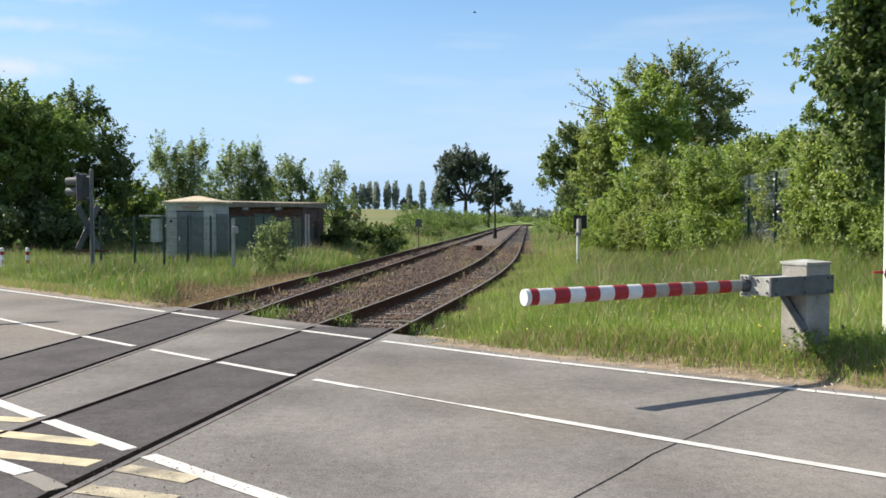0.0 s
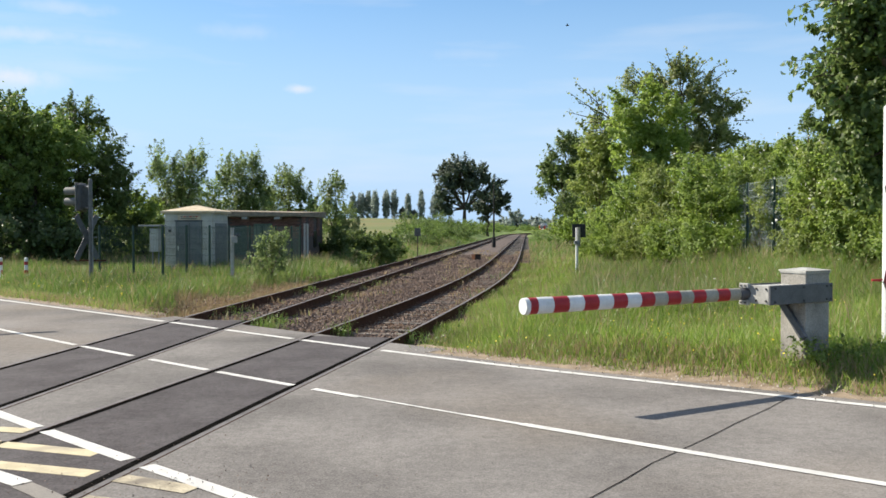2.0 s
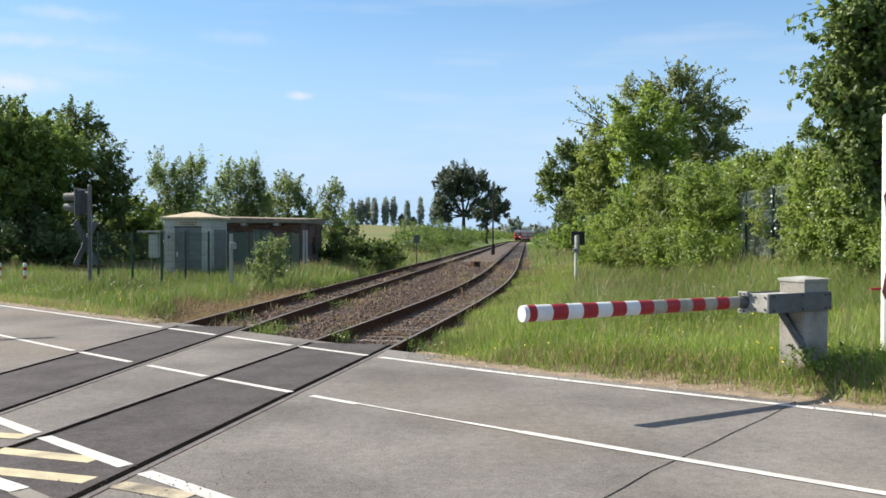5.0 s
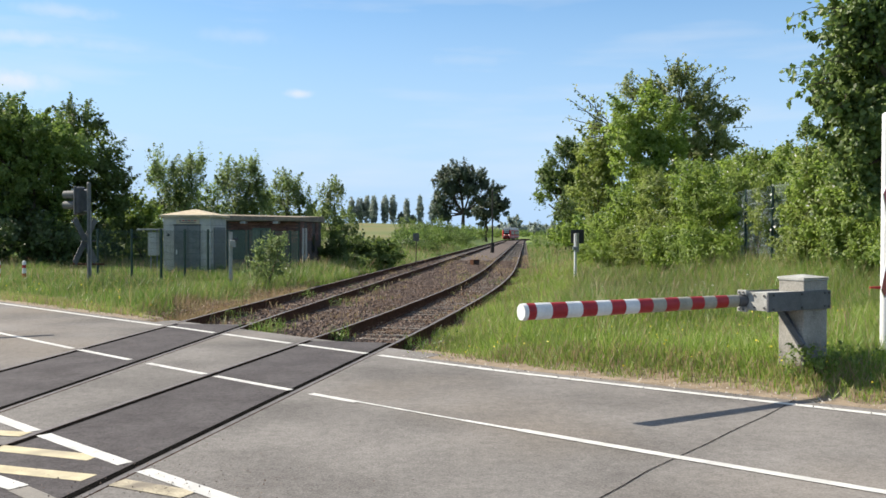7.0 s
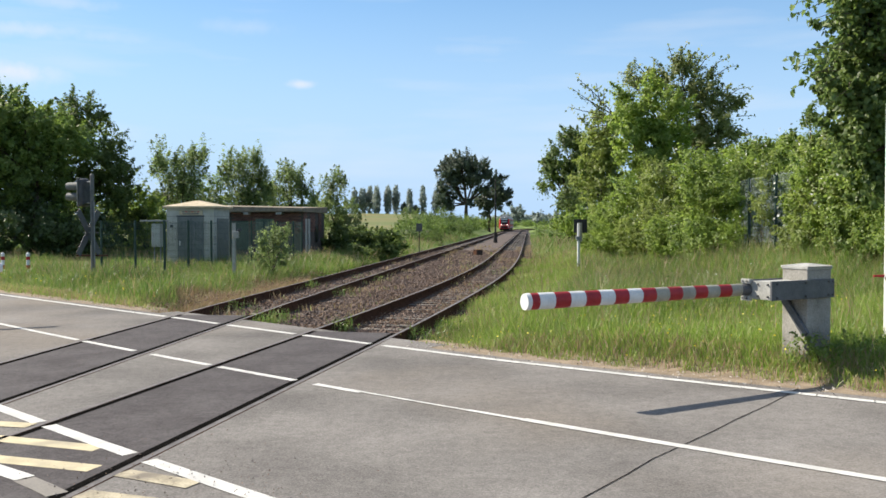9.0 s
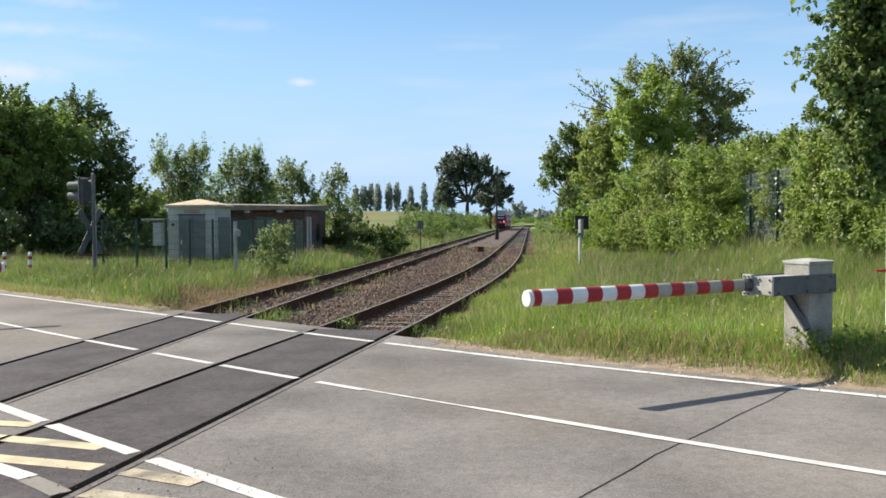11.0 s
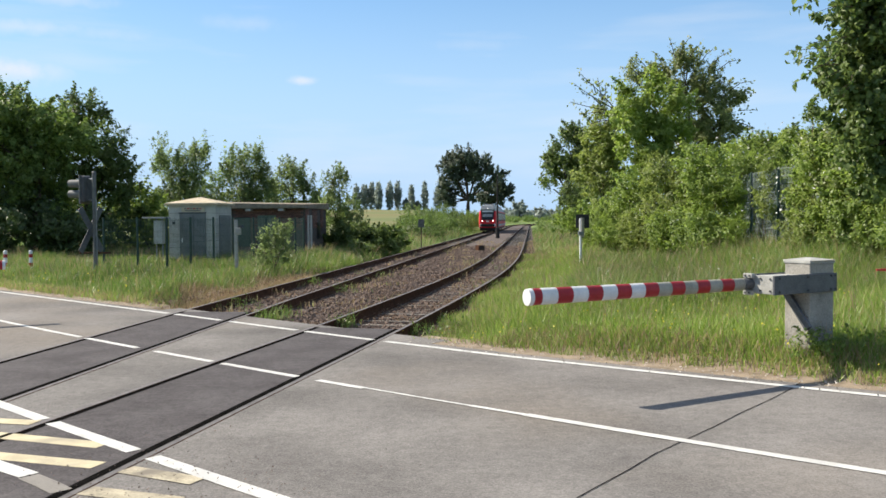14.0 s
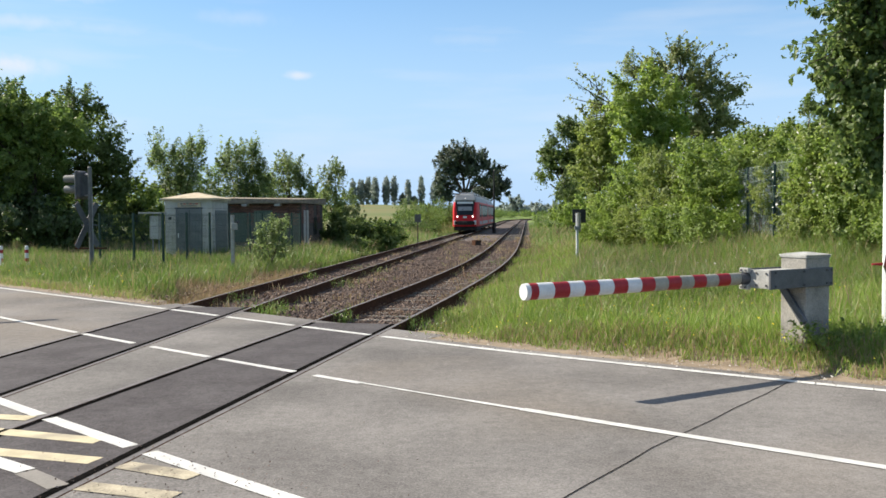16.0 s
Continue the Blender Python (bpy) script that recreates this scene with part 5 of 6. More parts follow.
def crossing_signal():
    x, y = at(163, 27.5), 27.5
    g = float(ground_z(x, y))
    t = empty("crossing_signal", pose(x, y, g), "grey level crossing light signal with sign on post", "signal")

    def up(py):
        return top_z(py, 27.5) - g

    top = up(302)
    part("pole", bmrod((0, 0, -0.1), (0, 0, top), 0.07, 0.062, 14), M_POLE, t, "grey steel pole")
    part("pole_cap", bmrod((0, 0, top), (0, 0, top + 0.05), 0.07, 0.03, 14), M_POLE, t)
    f = Vector((-0.955, 0.30, 0)).normalized()
    turn = math.degrees(math.atan2(f.y, f.x))
    zc = up(332)
    h = part("light_head", bmbox((0.20, 0.44, 0.86), (0, 0, 0), 0.09), M_DARKSTEEL, t, "rounded dark signal backing", at=Matrix.Translation(f * 0.30 + Vector((0, 0, zc))) @ pose(0, 0, 0, 0, 0, turn))
    rim = bmesh.new()
    box(rim, (0.05, 0.48, 0.90), (0.07, 0, 0), 0.02)
    part("rim", rim, M_POLE, h, "grey rim round the backing")
    for zz in (0.20, -0.13):
        bm = bmesh.new()
        bmesh.ops.create_cone(bm, cap_ends=False, segments=18, radius1=0.135, radius2=0.12, depth=0.52, matrix=pose(0.36, 0, zz, 0, 90, 0))
        part("hood", bm, M_POLE, h, "grey tubular lamp hood")
        part("lens", bmrod((0.1, 0, zz), (0.125, 0, zz), 0.115, None, 16), M_BLACK, h)
    for zz in (zc + 0.33, zc - 0.33):
        part("bracket", bmrod((0, 0, zz), tuple(f * 0.2 + Vector((0, 0, zz))), 0.025, None, 8), M_STEEL, t)
    mid = up(403)
    cross_boards(t, Vector((0, 0, mid)) + f * 0.14, f, 0.84, 0.22, M_PLATE)
    part("sign_bracket", bmbox((1.0, 0.03, 0.05), (-0.02, 0, up(444)), 0.005), M_RAIL_SIDE, t, "rusty red cross strut")
    part("sign_bracket", bmbox((0.5, 0.03, 0.04), (-0.05, 0, mid), 0.005), M_POLE, t)
    part("cable_pipe", bmrod((0.075, -0.05, 0), (0.075, -0.05, zc - 0.3), 0.018, None, 8), M_STEEL, t)
    return t


crossing_signal()


def road_cross():
    x, y = at(1574, 11.1), 11.1
    g = float(ground_z(x, y))
    t = empty("crossing_sign", pose(x, y, g), "white post with red and white crossing sign", "sign")
    top = top_z(176, 11.1) - g
    part("pole", bmrod((0, 0, -0.1), (0, 0, top), 0.062, None, 16), M_WHITE, t, "white painted post")
    part("pole_cap", bmrod((0, 0, top), (0, 0, top + 0.03), 0.065, 0.03, 16), M_WHITE, t)
    part("label_plate", bmbox((0.07, 0.006, 0.12), (0.03, -0.068, top - 0.18)), M_BLACK, t)
    f = Vector((0.7547, -0.6561, 0))
    cross_boards(t, Vector((0, 0, top_z(400, 11.1) - g)) + f * 0.08, f, 0.78, 0.2, M_WHITE)
    foot = bmbox((0.34, 0.04, 0.065), (-0.045, -0.03, top_z(482, 11.1) - g), 0.006)
    for v in foot.verts:
        if v.co.x < -0.15:
            v.co.z = top_z(482, 11.1) - g + (v.co.z - top_z(482, 11.1) + g) * 0.35
    part("sign_foot", foot, M_RED, t, "faded red tapered foot strip")
    part("bracket", bmbox((0.05, 0.05, 0.6), tuple(f * 0.05 + Vector((0, 0, top_z(400, 11.1) - g)))), M_STEEL, t)


road_cross()


# ---- hut, brick building, fence ----
YARD = -5.57


def hut():
    x, y = at(296, 37.0) + 1.02, 38.05
    t = empty("equipment_hut", pose(x, y, 0, 0, 0, YARD + 1.5), "small pale grey hut with grey door, flat hipped roof", "hut")
    w, d, e = 1.02, 1.05, 2.50
    part("wall", bmbox((2 * w, 2 * d, e + 0.3), (0, 0, (e - 0.3) / 2), 0.01), M_HUT, t, "pale grey rendered wall")
    part("plinth", bmbox((2 * w + 0.06, 2 * d + 0.06, 0.3), (0, 0, 0.02), 0.01), M_CONC, t)
    door = part("door", bmbox((1.12, 0.05, 2.05), (0.02, -d - 0.02, 1.12), 0.006), M_HUTDOOR, t, "grey-green steel door")
    part("handle", bmbox((0.04, 0.05, 0.2), (-0.42, -d - 0.065, 1.02), 0.005), M_WHITE, door, "pale door handle plate")
    part("door_leaf", bmbox((0.02, 0.012, 1.95), (0.06, -d - 0.047, 1.12)), M_DARKSTEEL, door, "dark seam between door leaves")
    part("door_frame", bmbox((1.2, 0.03, 0.05), (0.02, -d - 0.025, 2.17), 0.004), M_DARKSTEEL, t)
    part("sign_board", bmbox((1.0, 0.02, 0.2), (0.05, -d - 0.02, 2.31), 0.004), M_HUTROOF, t, "pale sign with grey writing")
    for k in range(6):
        part("writing", bmbox((0.09, 0.006, 0.045), (-0.28 + k * 0.13, -d - 0.033, 2.35)), M_RED if k % 2 else M_PLATE, t)
    part("writing", bmbox((0.7, 0.006, 0.03), (0.04, -d - 0.033, 2.27)), M_PLATE, t)
    for k in range(7):
        part("board_seam", bmbox((2 * w + 0.006, 2 * d + 0.006, 0.012), (0, 0, 0.42 + 0.29 * k)), M_HUTDOOR, t)
    part("side_panel", bmbox((0.04, 1.5, 1.95), (w + 0.01, 0.1, 1.1), 0.006), M_HUTDOOR, t, "grey-green side panel")
    bm = bmesh.new()
    box(bm, (2 * w + 0.26, 2 * d + 0.26, 0.09), (0, 0, e + 0.045), 0.008)
    part("roof_edge", bm, M_HUTROOF, t, "pale eaves board")
    bm = bmesh.new()
    bmesh.ops.create_cone(bm, cap_ends=True, segments=4, radius1=1.64, radius2=0.12, depth=0.26, matrix=pose(0, 0, e + 0.22, 0, 0, 45))
    part("roof", bm, M_HUTROOF, t, "low tan hipped roof")
    part("vent", bmbox((0.12, 0.03, 0.12), (-0.8, -d - 0.01, 1.75), 0.004), M_DARKSTEEL, t)


hut()


def meter_box():
    x, y = at(277, 36.0), 36.0
    t = empty("meter_cabinet", pose(x, y, 0, 0, 0, YARD), "pale cabinet under a small roof beside hut", "cabinet")
    part("body", bmbox((0.36, 0.3, 0.95), (0, 0, 1.38), 0.01), M_HUT, t, "pale grey cabinet body")
    part("roof", bmbox((0.95, 0.6, 0.07), (-0.12, 0, 1.97), 0.01), M_CONC, t)
    for sx in (-0.12, 0.14):
        part("leg", bmrod((sx, 0, -0.1), (sx, 0, 1.94), 0.025, None, 8), M_STEEL, t)


meter_box()



def brick_building():
    x0, y0 = at(409, 45.0), 45.0
    t = empty("brick_building", pose(x0, y0, 0, 0, 0, YARD), "low dark brick shed with overhanging flat roof", "building")
    L, D, H = 3.75, 4.6, 2.42
    part("wall", bmbox((L, D, H + 0.3), (L / 2, D / 2, (H - 0.3) / 2)), M_MORTAR, t, "brick wall, grey mortar behind bricks")
    part("wall_rear", bmbox((3.0, D, H + 0.3), (-1.5, D / 2 + 0.02, (H - 0.3) / 2)), M_MORTAR, t)
    bm = bmbox((L + 3.3, D + 0.9, 0.2), (L / 2 - 1.55, D / 2, H + 0.12))
    for v in bm.verts:
        if v.co.z > H + 0.1:
            v.co.z += (0.16 if v.co.x < 0 else 0.0) + (0.14 if v.co.y > 1 else 0.0)
    bmesh.ops.bevel(bm, geom=bm.edges[:], offset=0.02, segments=2, affect="EDGES")
    part("roof", bm, M_ROOF, t, "overhanging weathered brown roof slab")
    part("fascia", bmbox((L + 3.32, 0.03, 0.1), (L / 2 - 1.55, -0.46, H + 0.1), 0.004), M_ROOF, t, "weathered brown roof edge")
    for xx in (0.9, 2.6):
        part("roof_beam", bmbox((0.28, 0.5, 0.12), (xx, -0.2, H - 0.045), 0.01), M_CONC, t)
    door = part("door", bmbox((0.95, 0.06, 2.0), (1.75, -0.02, 1.1), 0.008), M_DOORGREEN, t, "dull green wooden door")
    for k in range(4):
        part("board", bmbox((0.02, 0.012, 1.9), (1.42 + 0.2 * k, -0.055, 1.1)), M_FENCE, door)
    part("shutter", bmbox((0.8, 0.06, 1.5), (0.5, -0.02, 1.25), 0.008), M_FENCE, t, "dark green shutter")
    for k, xx in enumerate((0.55, 1.15)):
        part("side_board", bmbox((0.05, 0.36, 2.0), (L + 0.01, xx, 1.1), 0.006), M_HUT, t, "weathered pale vertical board")
    part("side_window", bmbox((0.05, 0.7, 0.9), (L + 0.006, 2.8, 1.3), 0.006), M_GLASS, t)
    bw, bh = 0.24, 0.071
    mesh = bpy.data.meshes.new("brick")
    bm = bmbox((bw, 0.03, bh))
    bm.to_mesh(mesh)
    bm.free()
    mesh.materials.append(M_BRICK)
    row = 0
    z = H - 0.04
    while z > 1.35 and row < 13:
        n = int(L / 0.252)
        for k in range(n):
            xx = 0.13 + k * 0.252 + (0.126 if row % 2 else 0)
            blocked = (1.25 < xx < 2.25 and z < 2.12) or (0.0 < xx < 0.95 and z < 2.02) or xx > L - 0.12
            if not blocked:
                part("brick", mesh, None, t, at=pose(xx, -0.008 + random.uniform(-0.003, 0.003), z))
        if row < 12:
            for k in range(15):
                yy = 0.13 + k * 0.252 + (0.126 if row % 2 else 0)
                if not (0.75 < yy < 1.5 or 2.4 < yy < 3.2):
                    part("brick", mesh, None, t, at=pose(L + 0.008, yy, z, 0, 0, 90))
        z -= 0.083
        row += 1


brick_building()


def fence(posts, label, high=2.0, group="", dense=0.05, wire=M_FENCE, r=0.0035):
    t = empty("mesh_fence", pose(0, 0, 0), label, "fence", group)
    for x, y in posts:
        g = float(ground_z(x, y))
        part("post", bmrod((x, y, g - 0.1), (x, y, g + high), 0.042, None, 8), M_FENCE, t, "dark green steel post")
    for (xa, ya), (xb, yb) in zip(posts, posts[1:]):
        ga, gb = float(ground_z(xa, ya)), float(ground_z(xb, yb))
        n = int(math.hypot(xb - xa, yb - ya) / dense)
        k = np.linspace(0, 1, n + 1)[1:-1]
        px, py, pz = xa + (xb - xa) * k, ya + (yb - ya) * k, ga + (gb - ga) * k
        dx, dy = (xb - xa), (yb - ya)
        ln = math.hypot(dx, dy)
        ux, uy = dx / ln * r, dy / ln * r
        m = len(k)
        V = np.stack([np.c_[px - ux, py - uy, pz + 0.05], np.c_[px - uy, py + ux, pz + 0.05], np.c_[px + ux, py + uy, pz + 0.05],
                      np.c_[px - ux, py - uy, pz + high - 0.03], np.c_[px - uy, py + ux, pz + high - 0.03], np.c_[px + ux, py + uy, pz + high - 0.03]], 1).reshape(-1, 3)
        q = np.arange(m)[:, None] * 6
        F = np.concatenate([q + [0, 1, 4, 3], q + [1, 2, 5, 4], q + [2, 0, 3, 5]])
        rows = np.arange(0.1, high, 0.2)
        for zz in rows:
            base = len(V)
            tri = [(0.0, 0.003), (-0.003, -0.002), (0.003, -0.002)]
            ends = [(x0 - uy / r * o, y0 + ux / r * o, g0 + zz + h) for x0, y0, g0 in ((xa, ya, ga), (xb, yb, gb)) for o, h in tri]
            V = np.r_[V, ends]
            F = np.r_[F, [[base, base + 1, base + 4, base + 3], [base + 1, base + 2, base + 5, base + 4], [base + 2, base, base + 3, base + 5]]]
        tagged(part("wire_mesh", flat_mesh("wire_mesh", V, F, wire), None, t, "green welded wire mesh"), kind="stuff")
    return t


fence([(at(px, d), d) for px, d in ((178, 31.2), (238, 31.5), (290, 31.4), (332, 32.2), (373, 32.8), (408, 33.8), (444, 36), (466, 37.5), (490, 39), (518, 41), (533, 42.5))], "dark green wire mesh fence before the hut", 2.0, dense=0.055, wire=M_FENCE, r=0.0052)
fence([(at(px, d), d) for px, d in ((1225, 29.5), (1300, 26.5), (1325, 25.3), (1372, 23.8), (1440, 22.6), (1515, 21.2), (1600, 20))], "dark green wire mesh fence overgrown by hedge", 2.35, dense=0.05, wire=M_WIRE, r=0.0034)


# ---- small trackside things ----
def bollard(px):
    x, y = at(px, 30.5), 30.5
    t = empty("delineator_post", pose(x, y, float(ground_z(x, y))), "short white post with red band in grass", "post", "delineator posts")
    part("shaft", bmrod((0, 0, -0.1), (0, 0, 0.84), 0.062, None, 12), M_WHITE, t)
    for a, b in ((0.62, 0.74), (0.3, 0.44)):
        part("band", bmrod((0, 0, a), (0, 0, b), 0.066, None, 12), M_RED, t, "red reflective band")
    part("top", bmrod((0, 0, 0.84), (0, 0, 0.88), 0.062, 0.03, 12), M_WHITE, t)


bollard(48)
bollard(3)


def cable_post():
    x, y = at(413, 30), 30.0
    t = empty("cable_post", pose(x, y, float(ground_z(x, y))), "grey steel post with small junction box", "post")
    part("shaft", bmbox((0.11, 0.11, 1.98), (0, 0, 0.9), 0.01), M_CONC, t)
    part("junction_box", bmbox((0.2, 0.16, 0.24), (0.08, -0.06, 1.5), 0.02), M_CONC, t)
    part("lamp", bmrod((0.12, 0, 1.62), (0.24, -0.05, 1.66), 0.05, 0.06, 10), M_DARKSTEEL, t)


cable_post()


def rail_sign():
    x, y = at(1023, 31), 31.0
    g = float(ground_z(x, y))
    t = empty("railway_board", pose(x, y, g), "dark square railway board on pale post", "sign")
    c = top_z(393, 31) - g
    part("post", bmrod((0, 0, -0.1), (0, 0, c + 0.1), 0.05, None, 10), M_WHITE, t, "white weathered post")
    part("board", bmbox((0.48, 0.03, 0.48), (0.08, 0.08, c), 0.01), M_BLACK, t, "dark back of the board")
    part("sleeve", bmrod((0.06, -0.02, c - 0.55), (0.06, -0.02, c + 0.12), 0.065, None, 10), M_GRIME, t)
    part("clamp", bmbox((0.2, 0.12, 0.12), (0.0, -0.03, c - 0.42), 0.02), M_STEEL, t)


rail_sign()


def trackside_pole():
    x, y = at(876, 95), 95.0
    t = empty("wooden_pole", pose(x, y, -0.2), "thin dark wooden pole standing between the tracks", "pole")
    part("shaft", bmrod((0, 0, -0.1), (0, 0, 6.7), 0.11, 0.07, 10), M_TRAIN_DARK, t)
    part("foot", bmrod((0, 0, 0), (0, 0, 1.1), 0.22, 0.19, 8), M_TRAIN_DARK, t)
    part("cap", bmrod((0, 0, 6.7), (0, 0, 6.8), 0.11, 0.02, 8), M_DARKSTEEL, t)


trackside_pole()


def signal_box():
    x, y = at(845, 57), 57.0
    t = empty("cable_box", pose(x, y, -0.2, 0, 0, 35), "small weathered box between the tracks", "box")
    part("body", bmbox((0.46, 0.4, 0.32), (0, 0, 0.15), 0.02), M_WOOD, t)
    part("lid", bmbox((0.52, 0.46, 0.04), (0, 0, 0.33), 0.012), M_RAIL_SIDE, t)
    part("end_plate", bmbox((0.02, 0.36, 0.28), (-0.24, 0, 0.15), 0.004), M_RAIL_SIDE, t, "rusty end plate")


signal_box()

for px, d, h in ((1245, 28.5, 1.2),):
    x = at(px, d)
    t = empty("stake", pose(x, d, float(ground_z(x, d))), "thin weathered stake in the grass", "stake", "stakes")
    part("shaft", bmrod((0, 0, -0.1), (0, 0, h), 0.04, 0.035, 6), M_WOOD, t)


def bank_board():
    x, y = at(741, 60), 60.0
    t = empty("railway_board", pose(x, y, float(ground_z(x, y))), "small weathered grey board on a thin stake", "sign")
    part("post", bmrod((0, 0, -0.1), (0, 0, 2.1), 0.04, 0.035, 8), M_WOOD, t, "thin dark stake")
    part("board", bmbox((0.42, 0.03, 0.55), (0, -0.05, 1.95), 0.01), M_POLE, t, "grey board")


bank_board()


# ---- train ----
def railcar(nose):
    """One car: its front wheel line at the origin, body behind along -y turned to run along +y backwards."""
    t = empty("railcar", pose(0, 0, 0), "red diesel railcar with grey roof" + (" and lit headlights" if nose else ", trailing car"), "train", "train cars")
    L, W, floor_z, roof_z = 20.6, 2.75, 1.05, 3.75
    prof = [(-W / 2, 0.62), (-W / 2 - 0.0, 2.3), (-W / 2 + 0.1, 3.1), (-W / 2 + 0.32, 3.62), (-0.55, 3.9), (0.55, 3.9), (W / 2 - 0.32, 3.62), (W / 2 - 0.1, 3.1), (W / 2, 2.3), (W / 2, 0.62)]
    rings = [(0.0, 0.80, 0.62, 0.72), (0.35, 0.90, 0.86, 0.45), (1.1, 0.97, 0.97, 0.1), (1.9, 1, 1, 0), (L, 1, 1, 0)] if nose else [(0.1, 1, 1, 0), (L, 1, 1, 0)]
    bm = bmesh.new()
    loops = []
    for yy, sx, sz, rake in rings:
        loops.append([bm.verts.new((px * sx, yy + rake * 0.9 * max(0, (pz - 1.3) / 2.6) * (1 if nose else 0), 0.62 + (pz - 0.62) * (0.9 + 0.1 * sx if nose else 1))) for px, pz in prof])
    for a, b in zip(loops, loops[1:]):
        for k in range(len(prof)):
            k2 = (k + 1) % len(prof)
            f = bm.faces.new((a[k], a[k2], b[k2], b[k]))
            f.material_index = 1 if 2 <= k <= 6 else 0
    bm.faces.new(loops[0])
    bm.faces.new(list(reversed(loops[-1])))
    part("body", bm, [M_TRAIN_RED, M_TRAIN_GREY], t, "red body shell with grey roof")
    if nose:
        tilt = Matrix.Rotation(radians(-14), 4, "X")
        glass = bmbox((2.0, 0.05, 1.46), (0, 0, 0), 0.02)
        for v in glass.verts:
            v.co.x *= 0.9 + 0.12 * v.co.z
        bmesh.ops.transform(glass, matrix=Matrix.Translation((0, 0.27, 2.47)) @ tilt, verts=glass.verts)
        part("windscreen", glass, M_GLASS, t, "dark raked windscreen")
        part("destination_display", bmbox((1.62, 0.04, 0.22), (0, 0.375, 3.02), 0.01, tilt), M_WHITE, t, "pale destination display")
        # grey panel set on the glass to imitate its bright lower reflection
        part("screen_reflection", bmbox((1.4, 0.04, 0.42), (0, 0.225, 2.42), 0.01, tilt), M_TRAIN_GREY, t, "pale panel standing for a reflection in the windscreen")
        for sx in (-0.42, 0.42):
            part("wiper", bmrod((sx, 0.10, 1.86), (sx * 0.4, 0.22, 2.45), 0.018, None, 6), M_TRAIN_DARK, t)
        cowl = bmbox((2.25, 0.34, 0.72), (0, 0, 0), 0.1)
        for v in cowl.verts:
            v.co.x *= 1.0 - 0.22 * (v.co.z + 0.36)
        bmesh.ops.transform(cowl, matrix=Matrix.Translation((0, 0.58, 3.50)) @ Matrix.Rotation(radians(-24), 4, "X"), verts=cowl.verts)
        part("front_cowl", cowl, M_TRAIN_GREY, t, "grey cab roof cowl")
        part("front_apron", bmbox((1.55, 0.12, 0.42), (0, 0.0, 0.97), 0.04), M_TRAIN_DARK, t, "dark front apron")
        part("emblem", bmbox((0.36, 0.03, 0.2), (0, 0.03, 1.56), 0.01), M_WHITE, t, "pale square emblem")
        for sx in (-1, 1):
            part("headlight", bmrod((sx * 0.78, 0.05, 1.62), (sx * 0.78, -0.03, 1.62), 0.085, 0.08, 14), M_LAMP, t, "lit white headlight")
            part("buffer", bmrod((sx * 0.87, 0.1, 0.98), (sx * 0.87, -0.3, 0.98), 0.12, 0.17, 12), M_TRAIN_DARK, t)
            part("white_corner", bmbox((0.26, 0.34, 0.42), (sx * 1.02, 0.1, 1.0), 0.04), M_WHITE, t, "pale corner panel")
        part("top_light", bmrod((0, 0.5, 3.42), (0, 0.38, 3.42), 0.1, 0.09, 12), M_LAMP, t, "lit upper headlight")
        part("coupler", bmbox((0.4, 0.5, 0.35), (0, -0.1, 0.95), 0.05), M_TRAIN_DARK, t)
        part("snow_plough", bmbox((2.3, 0.2, 0.45), (0, 0.3, 0.42), 0.05), M_TRAIN_DARK, t)
    for sx in (-1, 1):
        y0 = 2.4 if nose else 0.8
        while y0 < L - 1.6:
            part("side_window", bmbox((0.05, 1.45, 0.95), (sx * (W / 2 - 0.005), y0 + 0.72, 2.25), 0.02), M_GLASS, t, "dark side window")
            y0 += 1.62
        leaf = part("door", bmbox((0.05, 1.3, 2.0), (sx * (W / 2 + 0.012), 6.6, 1.85), 0.02), M_TRAIN_RED, t, "red passenger door")
        part("door_window", bmbox((0.02, 0.9, 0.9), (sx * (W / 2 + 0.035), 6.6, 2.3), 0.008), M_GLASS, leaf)
        part("window_band", bmbox((0.03, L - 3.2, 1.34), (sx * (W / 2 - 0.004), L / 2 + 0.7, 2.22), 0.006), M_TRAIN_DARK, t, "dark window band")
        part("sill_band", bmbox((0.03, L - 2.6, 0.34), (sx * (W / 2 + 0.004), L / 2 + 1.0, 0.95), 0.004), M_TRAIN_GREY, t, "grey sill band")
    part("underframe", bmbox((2.3, L - 1.6, 0.45), (0, L / 2 + 0.3, 0.5), 0.05), M_TRAIN_DARK, t)
    for mid in (3.55, L - 2.65):
        bogie = part("bogie", bmbox((1.9, 2.7, 0.3), (0, mid, 0.5), 0.04), M_TRAIN_DARK, t, "dark wheel bogie")
        for yy in (mid - 0.95, mid + 0.95):
            for sx in (-1, 1):
                part("wheel", bmrod((sx * 0.70, yy, 0.39), (sx * 0.83, yy, 0.39), 0.385, None, 20), M_RAIL_SIDE, bogie)
    for yy in (5, 10, 15):
        part("roof_unit", bmbox((1.5, 2.6, 0.28), (0, yy, 3.98), 0.06), M_TRAIN_GREY, t, "grey roof equipment box")
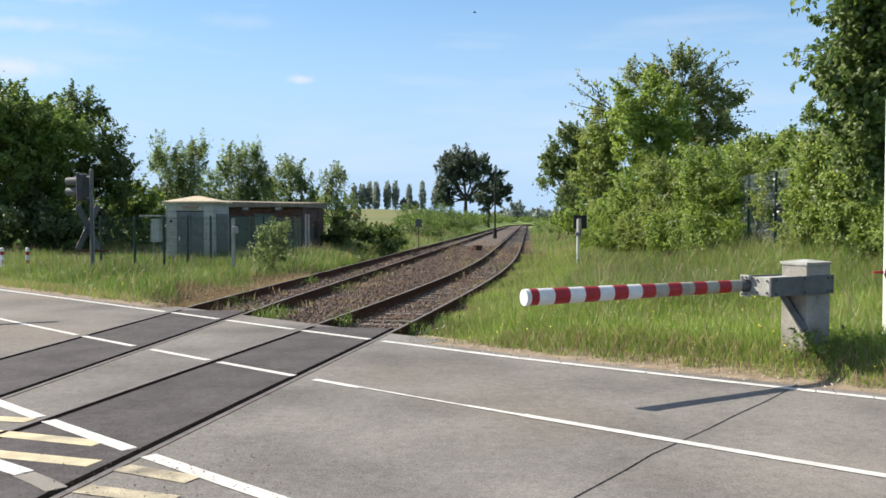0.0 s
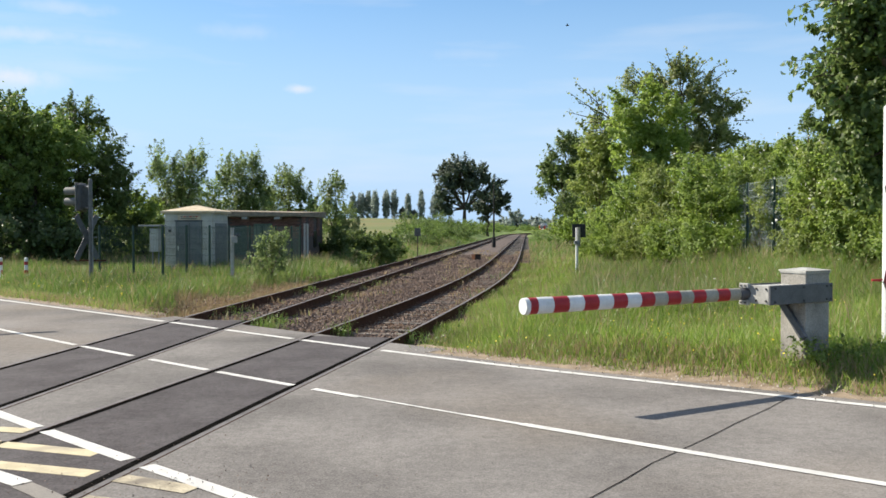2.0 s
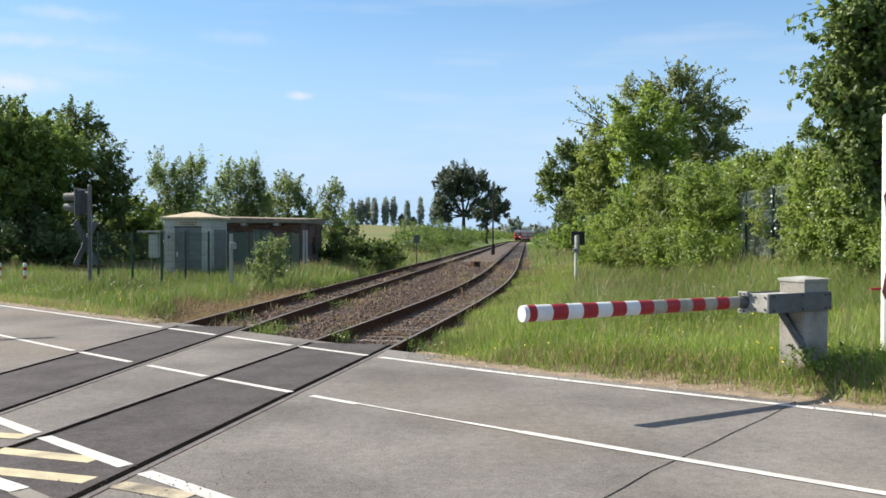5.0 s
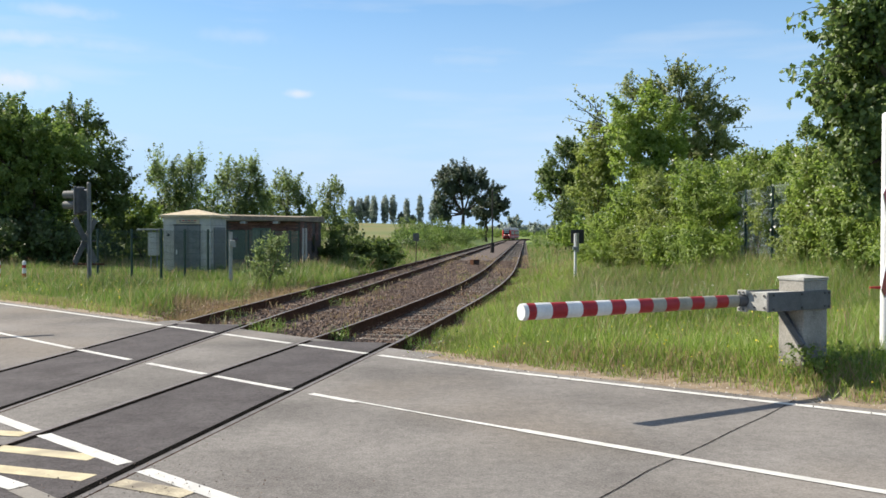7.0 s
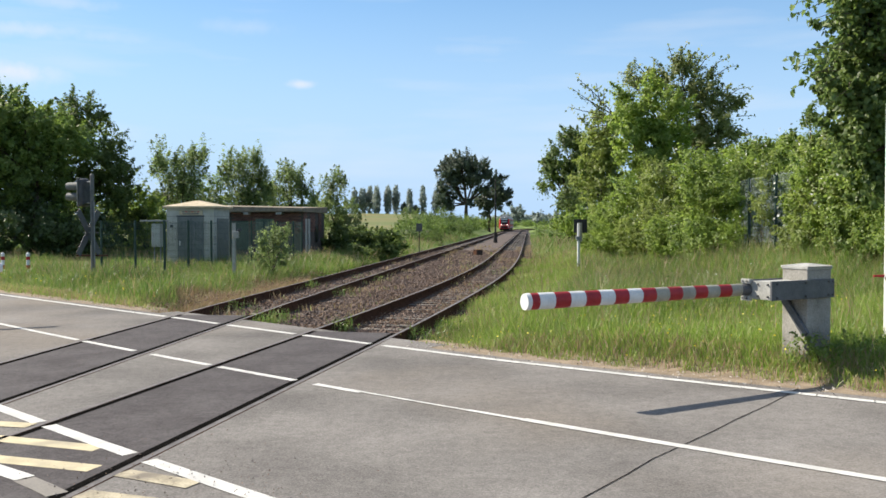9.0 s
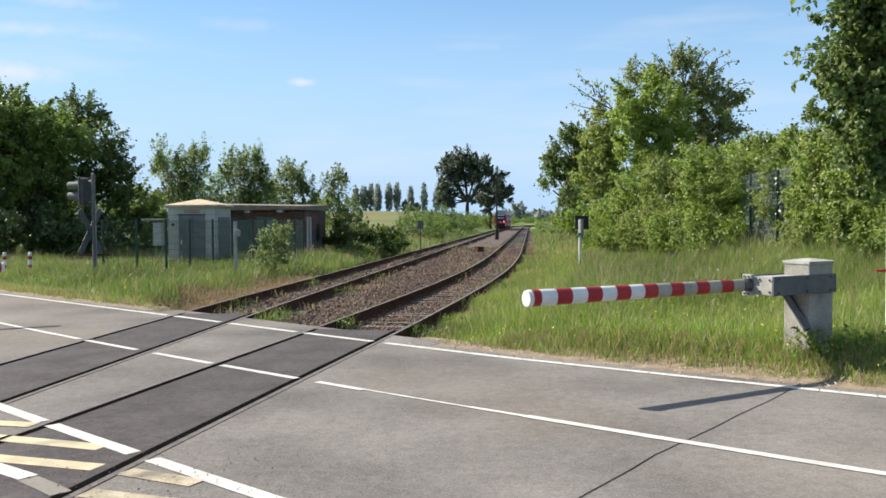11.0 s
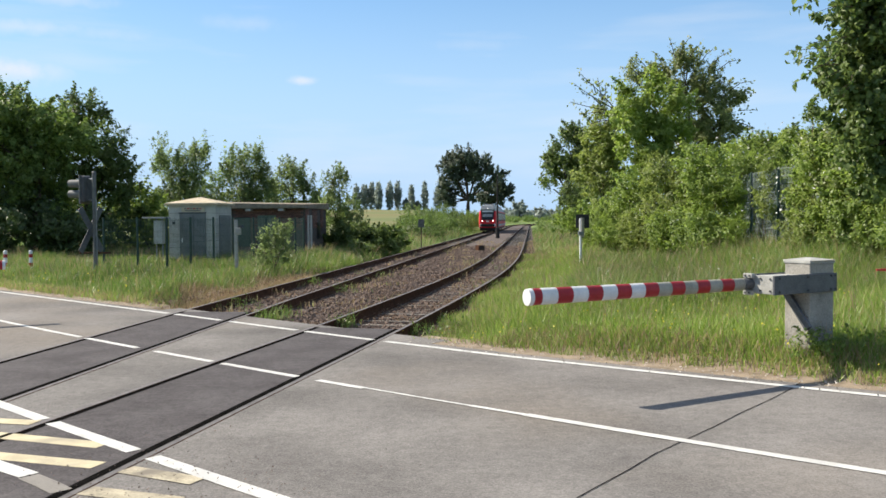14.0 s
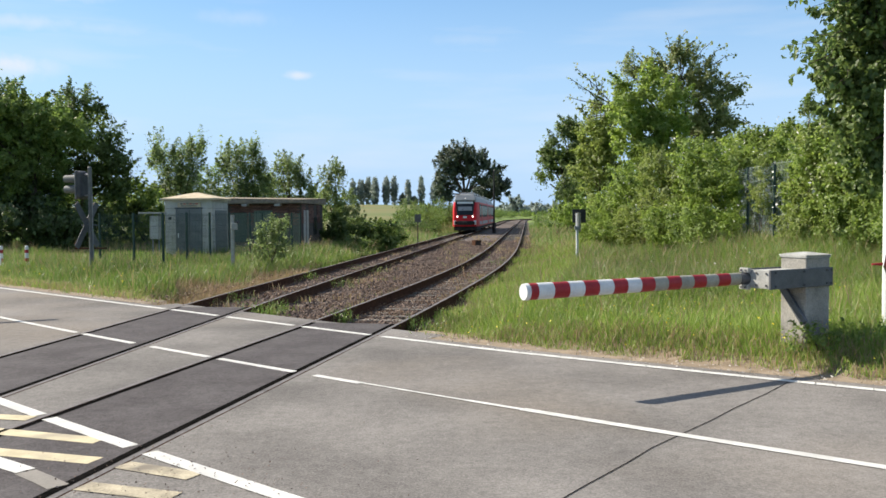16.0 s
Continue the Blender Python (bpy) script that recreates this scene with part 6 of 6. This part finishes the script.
    return t


front_car, rear_car = railcar(True), railcar(False)


# ---- bird ----
def bird():
    t = empty("bird", pose(0, 70, 18), "small dark bird gliding across the sky", "bird")
    bm = bmesh.new()
    bmesh.ops.create_uvsphere(bm, u_segments=10, v_segments=6, radius=1, matrix=Matrix.Diagonal((0.15, 0.05, 0.05, 1)))
    part("body", bm, M_BLACK, t)
    for s in (-1, 1):
        bm = bmesh.new()
        bmesh.ops.create_uvsphere(bm, u_segments=8, v_segments=5, radius=1, matrix=pose(-0.02, s * 0.16, 0.03, s * 12, 0, 0) @ Matrix.Diagonal((0.06, 0.16, 0.01, 1)))
        part("wing", bm, M_BLACK, t)
    return t


swift = bird()


def motions():
    when = [0.0, 3.5, 6.5, 8.0, 9.0, 11.5, 12.5, 13.5, 14.5, 15.0, 16.0]
    ahead = [437, 352, 281, 246, 225, 176.5, 157.5, 138, 118, 108.5, 88.7]
    times = [0.5 * k for k in range(33)]
    fine = np.interp(times, when, ahead)
    fine = np.convolve(np.r_[fine[0] * 2 - fine[1], fine, fine[-1] * 2 - fine[-2]], (0.25, 0.5, 0.25), "valid")

    def car_pose(y):
        a, b = (float(left_x(y)), y), (float(left_x(y + 18)), y + 18)
        return pose(a[0], a[1], 0.0, 0, 0, -math.degrees(math.atan2(b[0] - a[0], b[1] - a[1])))

    walk(front_car, [(t, car_pose(float(y))) for t, y in zip(times, fine)])
    walk(rear_car, [(t, car_pose(float(y) + 20.9)) for t, y in zip(times, fine)])
    walk(swift, [(0.0, pose(2.51, 70, 18.25, 8, 0, 0)), (1.5, pose(8.23, 70, 18.1, -6, 0, -4)), (3.5, pose(15.54, 70, 17.42, 10, 0, -2)),
                 (4.1, pose(17.9, 70, 17.05, 4, 0, -2)), (5.0, pose(20.0, 70, 14.2, -8, 0, -10)), (6.2, pose(21.0, 70, 8.5, 0, 0, -20)), (8.0, pose(22.8, 70, 5.8, 5, 0, 0)), (16.0, pose(35.0, 70, 4.5, 5, 0, 0))])


motions()
